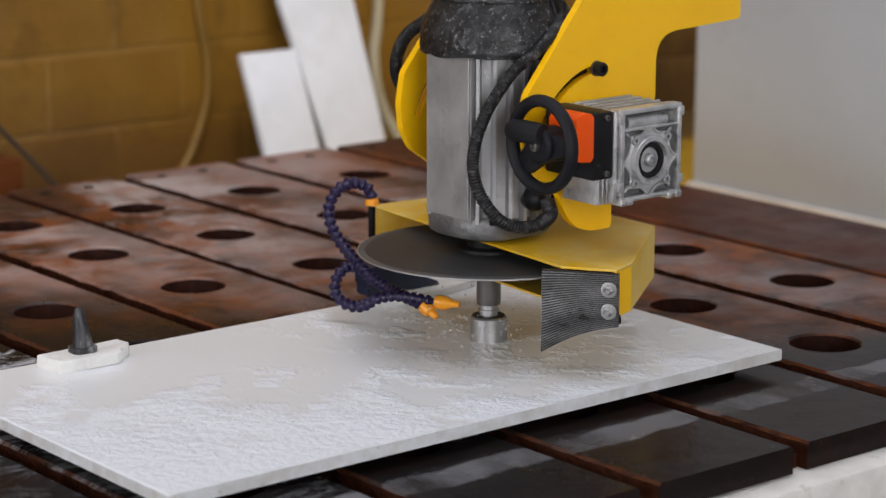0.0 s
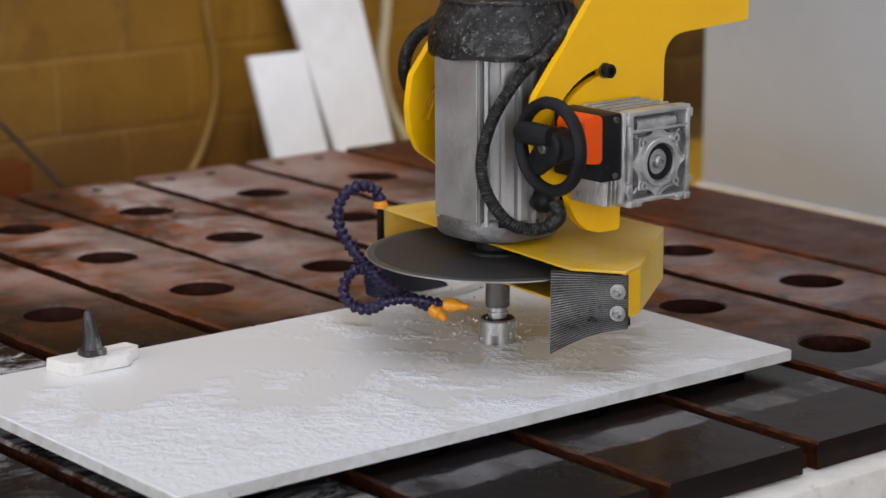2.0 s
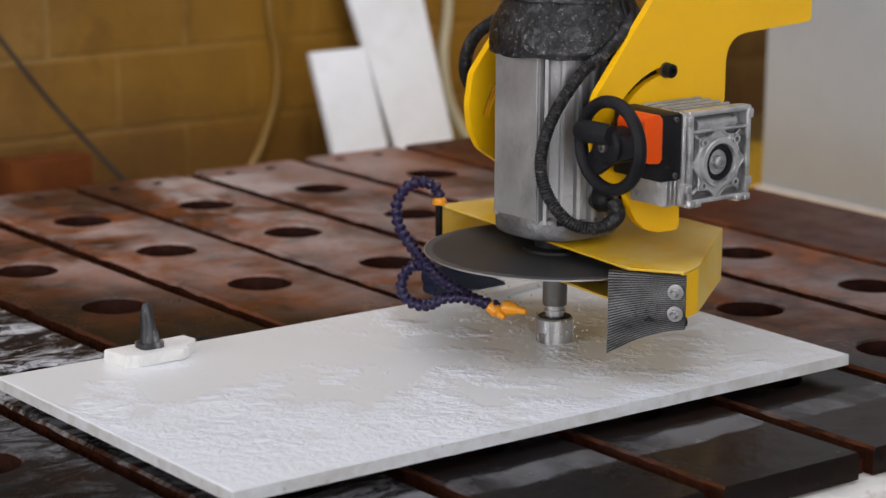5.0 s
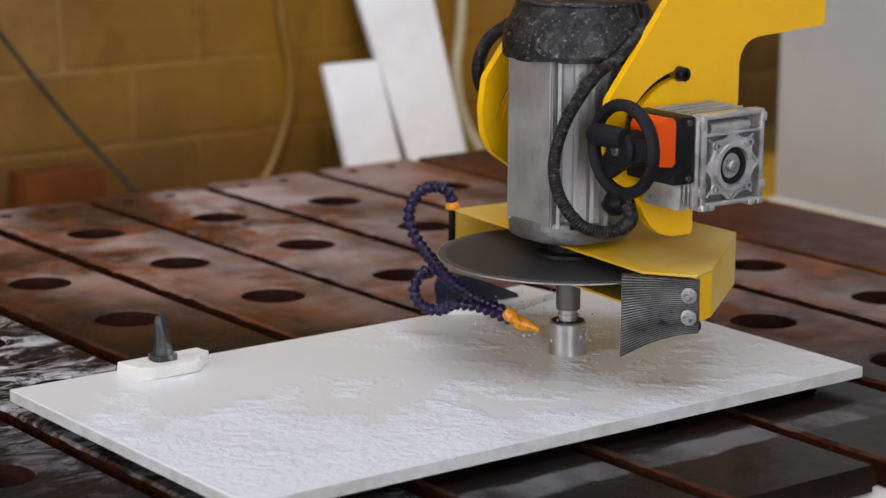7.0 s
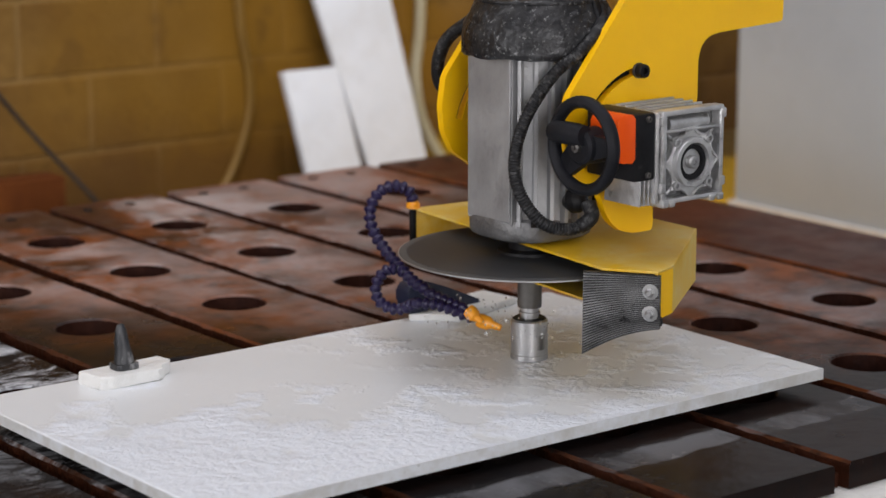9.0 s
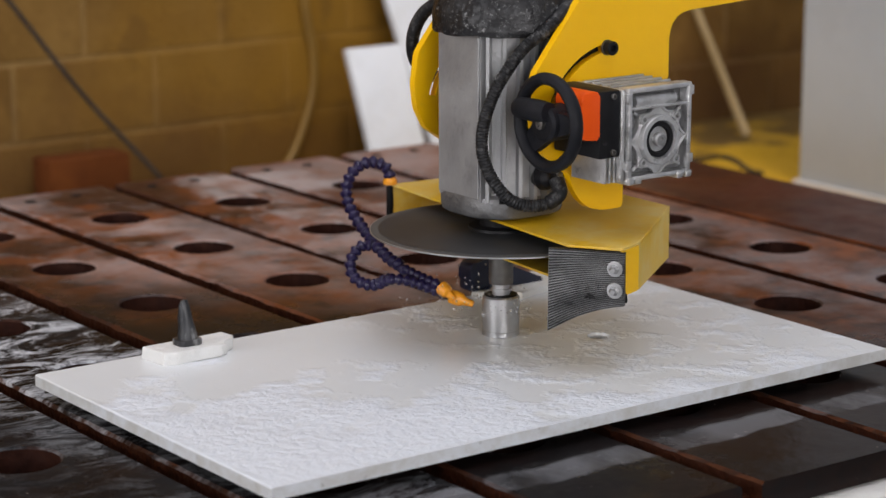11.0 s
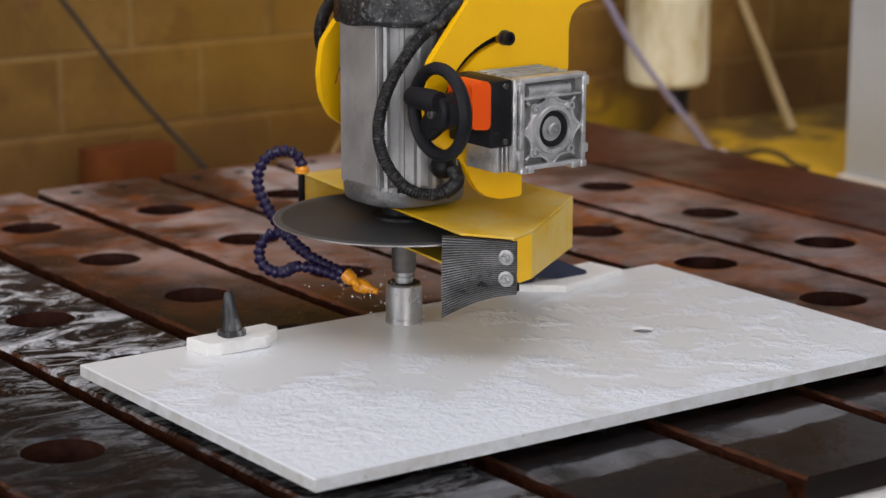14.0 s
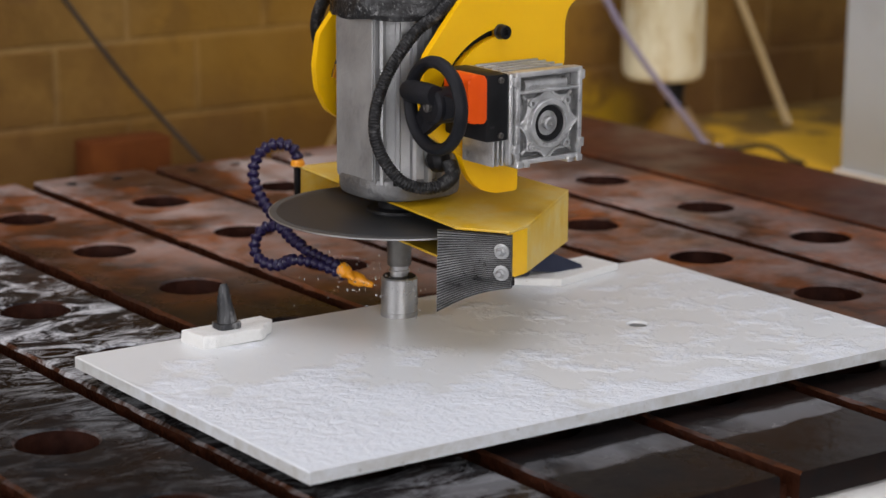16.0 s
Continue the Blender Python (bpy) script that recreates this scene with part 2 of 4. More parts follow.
GREY_CABLE = surface("dark_cable", [(0.3, (0.028, 0.021, 0.016)), (0.7, (0.050, 0.038, 0.028))], scale=10, rough=(0.6, 0.7), bump=0.05, spec=0.12)
WOOD_STRIP = surface("wet_batten", [(0.3, (0.04, 0.025, 0.015)), (0.7, (0.08, 0.05, 0.03))], scale=20, rough=(0.4, 0.6), bump=0.2)


def rusty_plate():
    """Rust-brown steel plate, splashed: dried white slurry in patches, wet dark film elsewhere."""
    m = bpy.data.materials.new("wet_rusty_steel")
    m.use_nodes = True
    nt = m.node_tree
    b = nt.nodes["Principled BSDF"]
    link, add = nt.links.new, nt.nodes.new
    geo = add("ShaderNodeNewGeometry")

    def noisy(scale, detail, stretch=(1, 1, 1), rough=0.65, warp=0.0):
        mp = add("ShaderNodeMapping")
        mp.inputs["Scale"].default_value = stretch
        link(geo.outputs["Position"], mp.inputs[0])
        n = add("ShaderNodeTexNoise")
        n.inputs["Scale"].default_value, n.inputs["Detail"].default_value, n.inputs["Roughness"].default_value = scale, detail, rough
        n.inputs["Distortion"].default_value = warp
        link(mp.outputs[0], n.inputs["Vector"])
        return n.outputs[0]

    def band(value, lo, hi, a=0.0, z=1.0):
        r = add("ShaderNodeMapRange")
        for key, v in (("From Min", lo), ("From Max", hi), ("To Min", a), ("To Max", z)):
            r.inputs[key].default_value = v
        link(value, r.inputs[0])
        return r.outputs[0]

    def blend(fac, a, col):
        x = add("ShaderNodeMix")
        x.data_type = "RGBA"
        link(fac, x.inputs["Factor"])
        if isinstance(a, tuple):
            x.inputs["A"].default_value = (*a, 1)
        else:
            link(a, x.inputs["A"])
        x.inputs["B"].default_value = (*col, 1)
        return x.outputs["Result"]

    def calc(op, a, c):
        x = add("ShaderNodeMath")
        x.operation = op
        for k, v in enumerate((a, c)):
            if isinstance(v, (int, float)):
                x.inputs[k].default_value = v
            else:
                link(v, x.inputs[k])
        return x.outputs[0]

    sep = add("ShaderNodeSeparateXYZ")
    link(geo.outputs["Position"], sep.inputs[0])
    big = noisy(2.2, 5)
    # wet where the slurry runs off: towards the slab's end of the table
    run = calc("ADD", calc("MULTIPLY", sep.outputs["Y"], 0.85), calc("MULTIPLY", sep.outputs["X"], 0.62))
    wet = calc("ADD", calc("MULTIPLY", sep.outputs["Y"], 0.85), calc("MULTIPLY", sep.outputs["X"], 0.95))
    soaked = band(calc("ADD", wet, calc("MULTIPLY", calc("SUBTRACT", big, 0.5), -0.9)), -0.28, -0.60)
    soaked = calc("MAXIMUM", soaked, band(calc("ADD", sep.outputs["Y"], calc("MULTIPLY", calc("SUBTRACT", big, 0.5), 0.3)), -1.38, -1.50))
    face = add("ShaderNodeSeparateXYZ")
    link(geo.outputs["Normal"], face.inputs[0])
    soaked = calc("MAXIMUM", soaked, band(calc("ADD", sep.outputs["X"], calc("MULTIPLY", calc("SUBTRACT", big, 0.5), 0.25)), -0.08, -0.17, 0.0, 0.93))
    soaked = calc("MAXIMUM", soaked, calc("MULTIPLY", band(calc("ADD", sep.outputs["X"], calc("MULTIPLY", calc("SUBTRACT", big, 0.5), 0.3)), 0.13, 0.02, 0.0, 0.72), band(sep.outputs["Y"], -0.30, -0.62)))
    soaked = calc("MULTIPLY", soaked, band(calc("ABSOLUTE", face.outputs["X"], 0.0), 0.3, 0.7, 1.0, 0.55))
    color = blend(band(noisy(3.4, 7), 0.42, 0.58), (0.048, 0.019, 0.012), (0.19, 0.053, 0.014))
    color = blend(band(noisy(16, 6), 0.52, 0.68), color, (0.022, 0.011, 0.008))
    color = blend(band(noisy(6.0, 6), 0.56, 0.70), color, (0.19, 0.070, 0.030))
    color = blend(band(noisy(40, 4), 0.58, 0.72), color, (0.080, 0.050, 0.042))
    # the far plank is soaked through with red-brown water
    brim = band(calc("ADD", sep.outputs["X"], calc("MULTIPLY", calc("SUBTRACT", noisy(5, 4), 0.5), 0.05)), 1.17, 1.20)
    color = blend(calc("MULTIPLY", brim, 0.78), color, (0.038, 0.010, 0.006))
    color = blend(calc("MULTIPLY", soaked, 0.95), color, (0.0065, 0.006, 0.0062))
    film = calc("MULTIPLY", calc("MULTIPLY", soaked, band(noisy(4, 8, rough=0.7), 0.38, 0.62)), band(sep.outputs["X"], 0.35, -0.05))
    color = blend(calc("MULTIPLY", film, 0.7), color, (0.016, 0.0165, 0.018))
    # dried slurry: milky drifts and swirled streaks
    drift = calc("MULTIPLY", calc("MULTIPLY", band(sep.outputs["X"], 1.18, 0.75), 1.0), band(noisy(3.2, 9, rough=0.76, warp=0.4), 0.50, 0.61))
    drift = calc("MULTIPLY", drift, band(run, -0.42, 0.20))
    color = blend(calc("MULTIPLY", drift, 0.66), color, (0.42, 0.39, 0.38))
    corner = band(sep.outputs["X"], -0.13, -0.16)
    swirl = calc("MULTIPLY", band(noisy(9, 9, (1.0, 2.0, 1), 0.80, 1.4), 0.485, 0.61), calc("MULTIPLY", calc("MULTIPLY", corner, band(sep.outputs["X"], -0.48, -0.36, 0.25, 1.0)), band(sep.outputs["Y"], -1.25, -0.85, 0.28, 1.0)))
    color = blend(calc("MULTIPLY", swirl, 0.92), color, (0.56, 0.58, 0.61))
    # pale strip along the slab's front edge: a reflection put into the colour
    edge_reflection = calc("MULTIPLY", band(calc("ABSOLUTE", calc("ADD", calc("ADD", sep.outputs["Y"], 1.585), calc("MULTIPLY", calc("SUBTRACT", noisy(7, 4), 0.5), 0.06)), 0.0), 0.030, 0.022), band(noisy(6, 7, (1, 0.4, 1)), 0.36, 0.54))
    color = blend(calc("MULTIPLY", edge_reflection, 0.62), color, (0.17, 0.17, 0.18))
    # milky haze on the dry half
    haze = calc("MULTIPLY", calc("MULTIPLY", band(noisy(2.6, 9, rough=0.74), 0.46, 0.60), band(wet, -0.55, -0.15)), band(sep.outputs["X"], 1.17, 1.05))
    color = blend(calc("MULTIPLY", haze, 0.42), color, (0.35, 0.31, 0.31))
    specks = band(noisy(90, 3), 0.70, 0.76)
    color = blend(calc("MULTIPLY", specks, 0.35), color, (0.5, 0.42, 0.38))
    link(color, b.inputs["Base Color"])
    rough = calc("ADD", band(noisy(7, 6), 0.35, 0.65, 0.28, 0.50), calc("MULTIPLY", soaked, -0.22))
    rough = calc("ADD", rough, calc("MULTIPLY", drift, 0.15))
    rough = calc("ADD", rough, calc("MULTIPLY", film, 0.28))
    link(rough, b.inputs["Roughness"])
    link(calc("SUBTRACT", 0.13, calc("MULTIPLY", soaked, band(sep.outputs["X"], 0.1, -0.3, 0.055, 0.115))), b.inputs["Specular IOR Level"])
    bp = add("ShaderNodeBump")
    bp.inputs["Strength"].default_value, bp.inputs["Distance"].default_value = 0.12, 0.004
    link(calc("ADD", noisy(45, 5), calc("MULTIPLY", noisy(9, 4), 1.2)), bp.inputs["Height"])
    link(bp.outputs[0], b.inputs["Normal"])
    return m


def wet_slab():
    """White agglomerate stone: fine dark chips, a clear film of water, milky froth lying in lumps."""
    m = bpy.data.materials.new("wet_white_stone")
    m.use_nodes = True
    nt = m.node_tree
    b = nt.nodes["Principled BSDF"]
    link, add = nt.links.new, nt.nodes.new
    co = add("ShaderNodeTexCoord")

    def noisy(scale, detail, rough=0.6, warp=0.0, stretch=(1, 1, 1)):
        mp = add("ShaderNodeMapping")
        mp.inputs["Scale"].default_value = stretch
        link(co.outputs["Object"], mp.inputs[0])
        n = add("ShaderNodeTexNoise")
        n.inputs["Scale"].default_value, n.inputs["Detail"].default_value, n.inputs["Roughness"].default_value = scale, detail, rough
        n.inputs["Distortion"].default_value = warp
        link(mp.outputs[0], n.inputs["Vector"])
        return n.outputs[0]

    def band(value, lo, hi, a=0.0, z=1.0):
        r = add("ShaderNodeMapRange")
        for key, v in (("From Min", lo), ("From Max", hi), ("To Min", a), ("To Max", z)):
            r.inputs[key].default_value = v
        link(value, r.inputs[0])
        return r.outputs[0]

    def calc(op, a, c):
        x = add("ShaderNodeMath")
        x.operation = op
        for k, v in enumerate((a, c)):
            if isinstance(v, (int, float)):
                x.inputs[k].default_value = v
            else:
                link(v, x.inputs[k])
        return x.outputs[0]

    def blend(fac, a, col):
        x = add("ShaderNodeMix")
        x.data_type = "RGBA"
        link(fac, x.inputs["Factor"])
        if isinstance(a, tuple):
            x.inputs["A"].default_value = (*a, 1)
        else:
            link(a, x.inputs["A"])
        x.inputs["B"].default_value = (*col, 1)
        return x.outputs["Result"]

    sep = add("ShaderNodeSeparateXYZ")
    link(co.outputs["Object"], sep.inputs[0])
    x, y = sep.outputs["X"], sep.outputs["Y"]
    # froth gathers along the front-left half and round the far-right part; a clear pool lies between
    edge = calc("ADD", calc("MULTIPLY", x, -0.55), calc("MULTIPLY", y, -1.0))
    lumps = noisy(8, 7, 0.60, 0.0, (1.0, 1.0, 1))
    front = band(calc("ADD", edge, calc("MULTIPLY", calc("SUBTRACT", lumps, 0.5), 1.3)), 0.10, 0.19)
    soft = band(calc("ADD", edge, calc("MULTIPLY", calc("SUBTRACT", lumps, 0.5), 1.3)), 0.09, 0.34)
    right = calc("MULTIPLY", band(noisy(15, 6, 0.58, 0.0, (1.0, 1.0, 1)), 0.515, 0.60), band(calc("ADD", x, calc("MULTIPLY", y, 0.3)), 0.02, 0.16))
    mound = calc("MULTIPLY", band(noisy(15, 6, 0.58, 0.0, (1.0, 1.0, 1)), 0.50, 0.70), band(calc("ADD", x, calc("MULTIPLY", y, 0.3)), 0.02, 0.16))
    froth = calc("MAXIMUM", front, calc("MULTIPLY", right, 0.8))
    soft = calc("MAXIMUM", soft, mound)
    flat = add("ShaderNodeSeparateXYZ")
    link(co.outputs["Normal"], flat.inputs[0])
    soft = calc("MULTIPLY", soft, band(flat.outputs["Z"], 0.4, 0.8))
    color = blend(band(noisy(4, 5), 0.35, 0.7), (0.67, 0.695, 0.705), (0.71, 0.73, 0.74))
    color = blend(calc("MULTIPLY", froth, 0.85), color, (0.735, 0.775, 0.83))
    silt = calc("MULTIPLY", band(noisy(5, 5, 0.6, 0.5), 0.42, 0.62), band(calc("ADD", x, y), -0.15, 0.2))
    color = blend(calc("MULTIPLY", silt, 0.08), color, (0.62, 0.55, 0.46))
    color = blend(calc("MULTIPLY", band(noisy(230, 2), 0.70, 0.74), 0.55), color, (0.30, 0.29, 0.28))
    # side faces greyer than the top in uneven patches, dotted with dark chips
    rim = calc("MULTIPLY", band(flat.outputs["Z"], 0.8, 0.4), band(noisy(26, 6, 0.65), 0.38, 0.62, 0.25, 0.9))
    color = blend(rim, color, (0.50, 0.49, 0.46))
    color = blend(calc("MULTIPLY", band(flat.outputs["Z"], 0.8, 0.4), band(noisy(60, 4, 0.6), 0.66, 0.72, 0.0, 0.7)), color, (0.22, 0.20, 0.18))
    link(color, b.inputs["Base Color"])
    link(band(froth, 0, 1, 0.30, 0.42), b.inputs["Roughness"])
    b.inputs["Specular IOR Level"].default_value = 0.5
    # bubbles: rounded cells at two sizes, only where the froth lies
    def bubbles(scale):
        v = add("ShaderNodeTexVoronoi")
        v.feature = "SMOOTH_F1"
        v.inputs["Scale"].default_value, v.inputs["Smoothness"].default_value = scale, 0.6
        warp = add("ShaderNodeVectorMath")
        warp.operation = "MULTIPLY_ADD"
        n = add("ShaderNodeTexNoise")
        n.inputs["Scale"].default_value = scale * 0.4
        link(co.outputs["Object"], n.inputs["Vector"])
        link(n.outputs["Color"], warp.inputs[0])
        warp.inputs[1].default_value = (0.03, 0.03, 0.0)
        link(co.outputs["Object"], warp.inputs[2])
        link(warp.outputs[0], v.inputs["Vector"])
        return calc("SUBTRACT", 1.0, v.outputs["Distance"])
    thin = band(calc("ADD", edge, calc("MULTIPLY", calc("SUBTRACT", noisy(4, 4), 0.5), 0.6)), 0.25, 0.55, 1.0, 0.45)
    soft = calc("MULTIPLY", soft, thin)
    froth_rise = calc("MULTIPLY", soft, calc("ADD", calc("MULTIPLY", bubbles(95), 0.9), calc("ADD", calc("MULTIPLY", bubbles(190), 0.5), calc("MULTIPLY", noisy(34, 4, 0.6), 1.0))))
    height = calc("ADD", calc("MULTIPLY", froth_rise, 1.25), calc("MULTIPLY", noisy(14, 3), 0.15))
    bp = add("ShaderNodeBump")
    bp.inputs["Strength"].default_value, bp.inputs["Distance"].default_value = 0.38, 0.008
    link(height, bp.inputs["Height"])
    link(bp.outputs[0], b.inputs["Normal"])
    return m


def shed_floor():
    """Grey concrete, splashed with yellow slurry round the stand in the far corner."""
    m = surface("stained_floor", [(0.3, (0.17, 0.165, 0.155)), (0.7, (0.28, 0.27, 0.255))], scale=3, rough=(0.45, 0.8), bump=0.2, spots=(0.12, 0.11, 0.10), spot_scale=5, spot_at=(0.55, 0.7))
    nt = m.node_tree
    b, link, add = nt.nodes["Principled BSDF"], nt.links.new, nt.nodes.new
    old = b.inputs["Base Color"].links[0].from_socket
    geo = add("ShaderNodeNewGeometry")
    far = add("ShaderNodeVectorMath")
    far.operation = "DISTANCE"
    far.inputs[1].default_value = (2.7, 0.95, 0)
    link(geo.outputs["Position"], far.inputs[0])
    n = add("ShaderNodeTexNoise")
    n.inputs["Scale"].default_value, n.inputs["Detail"].default_value = 4, 7
    link(geo.outputs["Position"], n.inputs["Vector"])
    total = add("ShaderNodeMath")
    total.operation = "ADD"
    link(far.outputs["Value"], total.inputs[0])
    link(n.outputs[0], total.inputs[1])
    r = add("ShaderNodeMapRange")
    for key, v in (("From Min", 1.85), ("From Max", 1.45), ("To Max", 0.95)):
        r.inputs[key].default_value = v
    link(total.outputs[0], r.inputs[0])
    mix = add("ShaderNodeMix")
    mix.data_type = "RGBA"
    link(r.outputs[0], mix.inputs["Factor"])
    link(old, mix.inputs["A"])
    mix.inputs["B"].default_value = (0.58, 0.33, 0.006, 1)
    # brown mud patches over the yellow, with dark brown increasing towards the wall's foot
    sep = add("ShaderNodeSeparateXYZ")
    link(geo.outputs["Position"], sep.inputs[0])
    mud = add("ShaderNodeTexNoise")
    mud.inputs["Scale"].default_value, mud.inputs["Detail"].default_value = 7, 8
    link(geo.outputs["Position"], mud.inputs["Vector"])
    rise = add("ShaderNodeMapRange")
    for key, v in (("From Min", 0.40), ("From Max", 1.30), ("To Min", -0.30), ("To Max", 0.26)):
        rise.inputs[key].default_value = v
    link(sep.outputs["Y"], rise.inputs[0])
    both = add("ShaderNodeMath")
    link(mud.outputs[0], both.inputs[0])
    link(rise.outputs[0], both.inputs[1])
    cut = add("ShaderNodeMapRange")
    for key, v in (("From Min", 0.52), ("From Max", 0.68), ("To Max", 0.85)):
        cut.inputs[key].default_value = v
    link(both.outputs[0], cut.inputs[0])
    dirt = add("ShaderNodeMix")
    dirt.data_type = "RGBA"
    link(cut.outputs[0], dirt.inputs["Factor"])
    link(mix.outputs["Result"], dirt.inputs["A"])
    dirt.inputs["B"].default_value = (0.07, 0.038, 0.012, 1)
    link(dirt.outputs["Result"], b.inputs["Base Color"])
    return m


def water():
    m = bpy.data.materials.new("water")
    m.use_nodes = True
    b = m.node_tree.nodes["Principled BSDF"]
    b.inputs["Base Color"].default_value = (0.95, 0.96, 0.97, 1)
    b.inputs["Roughness"].default_value = 0.05
    b.inputs["IOR"].default_value = 1.33
    b.inputs["Transmission Weight"].default_value = 0.85
    return m


# grey for the drilled hole's wall: shade inside it put into the colour
BORE_SHADE = surface("shaded_bore_wall", [(0.3, (0.22, 0.22, 0.21)), (0.7, (0.36, 0.36, 0.35))], scale=40, rough=(0.3, 0.5), bump=0.1)
RUST, SLAB, WATER, FLOOR = rusty_plate(), wet_slab(), water(), shed_floor()


# ---------------------------------------------------------------- building
def finish(bm, name, mat, smooth=True):
    bmesh.ops.recalc_face_normals(bm, faces=bm.faces)
    me = bpy.data.meshes.new(name)
    bm.to_mesh(me)
    bm.free()
    me.materials.append(mat)
    if smooth:
        me.polygons.foreach_set("use_smooth", [True] * len(me.polygons))
        me.set_sharp_from_angle(angle=radians(32))
    return me


def part(name, bm, material, parent=None, label="", at=None, smooth=True):
    ob = new(name, finish(bm, name, material, smooth))
    ob.parent = parent
    if at is not None:
        ob.matrix_basis = at
    if label:
        tagged(ob, label)
    return ob


def thing(name, label, category, at=None, group="", kind=""):
    ob = tagged(new(name), label, category, group, kind)
    if at is not None:
        ob.matrix_basis = at
    return ob


def box(bm, x0, x1, y0, y1, z0, z1, bevel=0.0, seg=2):
    r = bmesh.ops.create_cube(bm, size=1.0, matrix=Matrix.LocRotScale(((x0 + x1) / 2, (y0 + y1) / 2, (z0 + z1) / 2), None, (x1 - x0, y1 - y0, z1 - z0)))
    if bevel:
        edges = list({e for v in r["verts"] for e in v.link_edges})
        bmesh.ops.bevel(bm, geom=edges, offset=bevel, segments=seg, affect="EDGES", profile=0.5)
    return bm


def cyl(bm, a, b, r0, r1=None, seg=24, caps=True):
    a, b = Vector(a), Vector(b)
    m = Matrix.Translation((a + b) / 2) @ (b - a).to_track_quat("Z", "Y").to_matrix().to_4x4()
    bmesh.ops.create_cone(bm, cap_ends=caps, segments=seg, radius1=r0, radius2=r0 if r1 is None else r1, depth=(b - a).length, matrix=m)
    return bm


def lathe(bm, rings, seg=36, turn=None):
    """rings: (radius, z) from one end to the other; closed at ends of radius 0 by small caps."""
    turn = turn or Matrix.Identity(4)
    rows = [[bm.verts.new(turn @ Vector((max(r, 1e-5) * math.cos(k * math.tau / seg), max(r, 1e-5) * math.sin(k * math.tau / seg), z))) for k in range(seg)] for r, z in rings]
    for a, b in zip(rows, rows[1:]):
        for k in range(seg):
            bm.faces.new((a[k], a[(k + 1) % seg], b[(k + 1) % seg], b[k]))
    bm.faces.new(rows[0][::-1])
    bm.faces.new(rows[-1])
    return bm


def prism(bm, outline, lo, hi, plane="xy", bevel=0.0):
    """outline: 2D corners; plane xy is raised along z, plane xz along y."""
    def place(u, v, w):
        return (u, v, w) if plane == "xy" else (u, w, v)
    a = [bm.verts.new(place(u, v, lo)) for u, v in outline]
    b = [bm.verts.new(place(u, v, hi)) for u, v in outline]
    n = len(a)
    faces = [bm.faces.new(a[::-1]), bm.faces.new(b)] + [bm.faces.new((a[k], a[(k + 1) % n], b[(k + 1) % n], b[k])) for k in range(n)]
    if bevel:
        edges = list({e for f in faces[:2] for e in f.edges})
        bmesh.ops.bevel(bm, geom=edges, offset=bevel, segments=2, affect="EDGES", profile=0.5)
    return bm


def slotted(bm, outline, hole, lo, hi):
    """A plate in the xz plane, lo to hi in y, with one opening going right through."""
    sides = []
    for y in (lo, hi):
        loops, edges = [], []
        for ring in (outline, hole):
            vs = [bm.verts.new((u, y, w)) for u, w in ring]
            edges += [bm.edges.new((vs[k], vs[(k + 1) % len(vs)])) for k in range(len(vs))]
            loops.append(vs)
        bmesh.ops.triangle_fill(bm, use_beauty=True, edges=edges)
        sides.append(loops)
    for a, b in zip(*sides):
        for k in range(len(a)):
            j = (k + 1) % len(a)
            bm.faces.new((a[k], a[j], b[j], b[k]))
    return bm


def rounded(outline, radius, steps=4):
    """The outline with its corners rounded."""
    out, n = [], len(outline)
    for k in range(n):
        p, a, b = Vector(outline[k]), Vector(outline[k - 1]), Vector(outline[(k + 1) % n])
        r = min(radius, (a - p).length * 0.45, (b - p).length * 0.45)
        s, e = p + (a - p).normalized() * r, p + (b - p).normalized() * r
        for i in range(steps + 1):
            f = i / steps
            out.append(tuple(s * (1 - f) ** 2 + p * 2 * f * (1 - f) + e * f * f))
    return out


def spline(points, steps=8):
    """A smooth line through the points."""
    p = [Vector(q) for q in points]
    p = [p[0] * 2 - p[1]] + p + [p[-1] * 2 - p[-2]]
    out = []
    for k in range(1, len(p) - 2):
        a, b, c, d = p[k - 1:k + 3]
        for i in range(steps):
            t = i / steps
            out.append(0.5 * (2 * b + (c - a) * t + (2 * a - 5 * b + 4 * c - d) * t * t + (3 * b - a - 3 * c + d) * t ** 3))
    return out + [p[-2]]


def even(line, gap):
    """The same line at even steps."""
    out, left = [line[0]], gap
    for a, b in zip(line, line[1:]):
        l, done = (b - a).length, 0.0
        while l - done >= left:
            done += left
            out.append(a.lerp(b, done / l))
            left = gap
        left -= l - done
    return out


def tube(bm, line, radius, seg=12):
    """line: points; radius: a number or a function of the step."""
    rows, up = [], Vector((0.13, 0.21, 0.97)).normalized()
    for k, p in enumerate(line):
        d = (line[min(k + 1, len(line) - 1)] - line[max(k - 1, 0)]).normalized()
        u = d.cross(up)
        u = u.normalized() if u.length > 0.05 else d.orthogonal().normalized()
        w = d.cross(u)
        up = u.cross(d) if (u.cross(d)).length > 0.1 else up
        r = radius(k) if callable(radius) else radius
        rows.append([bm.verts.new(p + (u * math.cos(q * math.tau / seg) + w * math.sin(q * math.tau / seg)) * r) for q in range(seg)])
    for a, b in zip(rows, rows[1:]):
        for k in range(seg):
            bm.faces.new((a[k], a[(k + 1) % seg], b[(k + 1) % seg], b[k]))
    bm.faces.new(rows[0][::-1])
    bm.faces.new(rows[-1])
    return bm


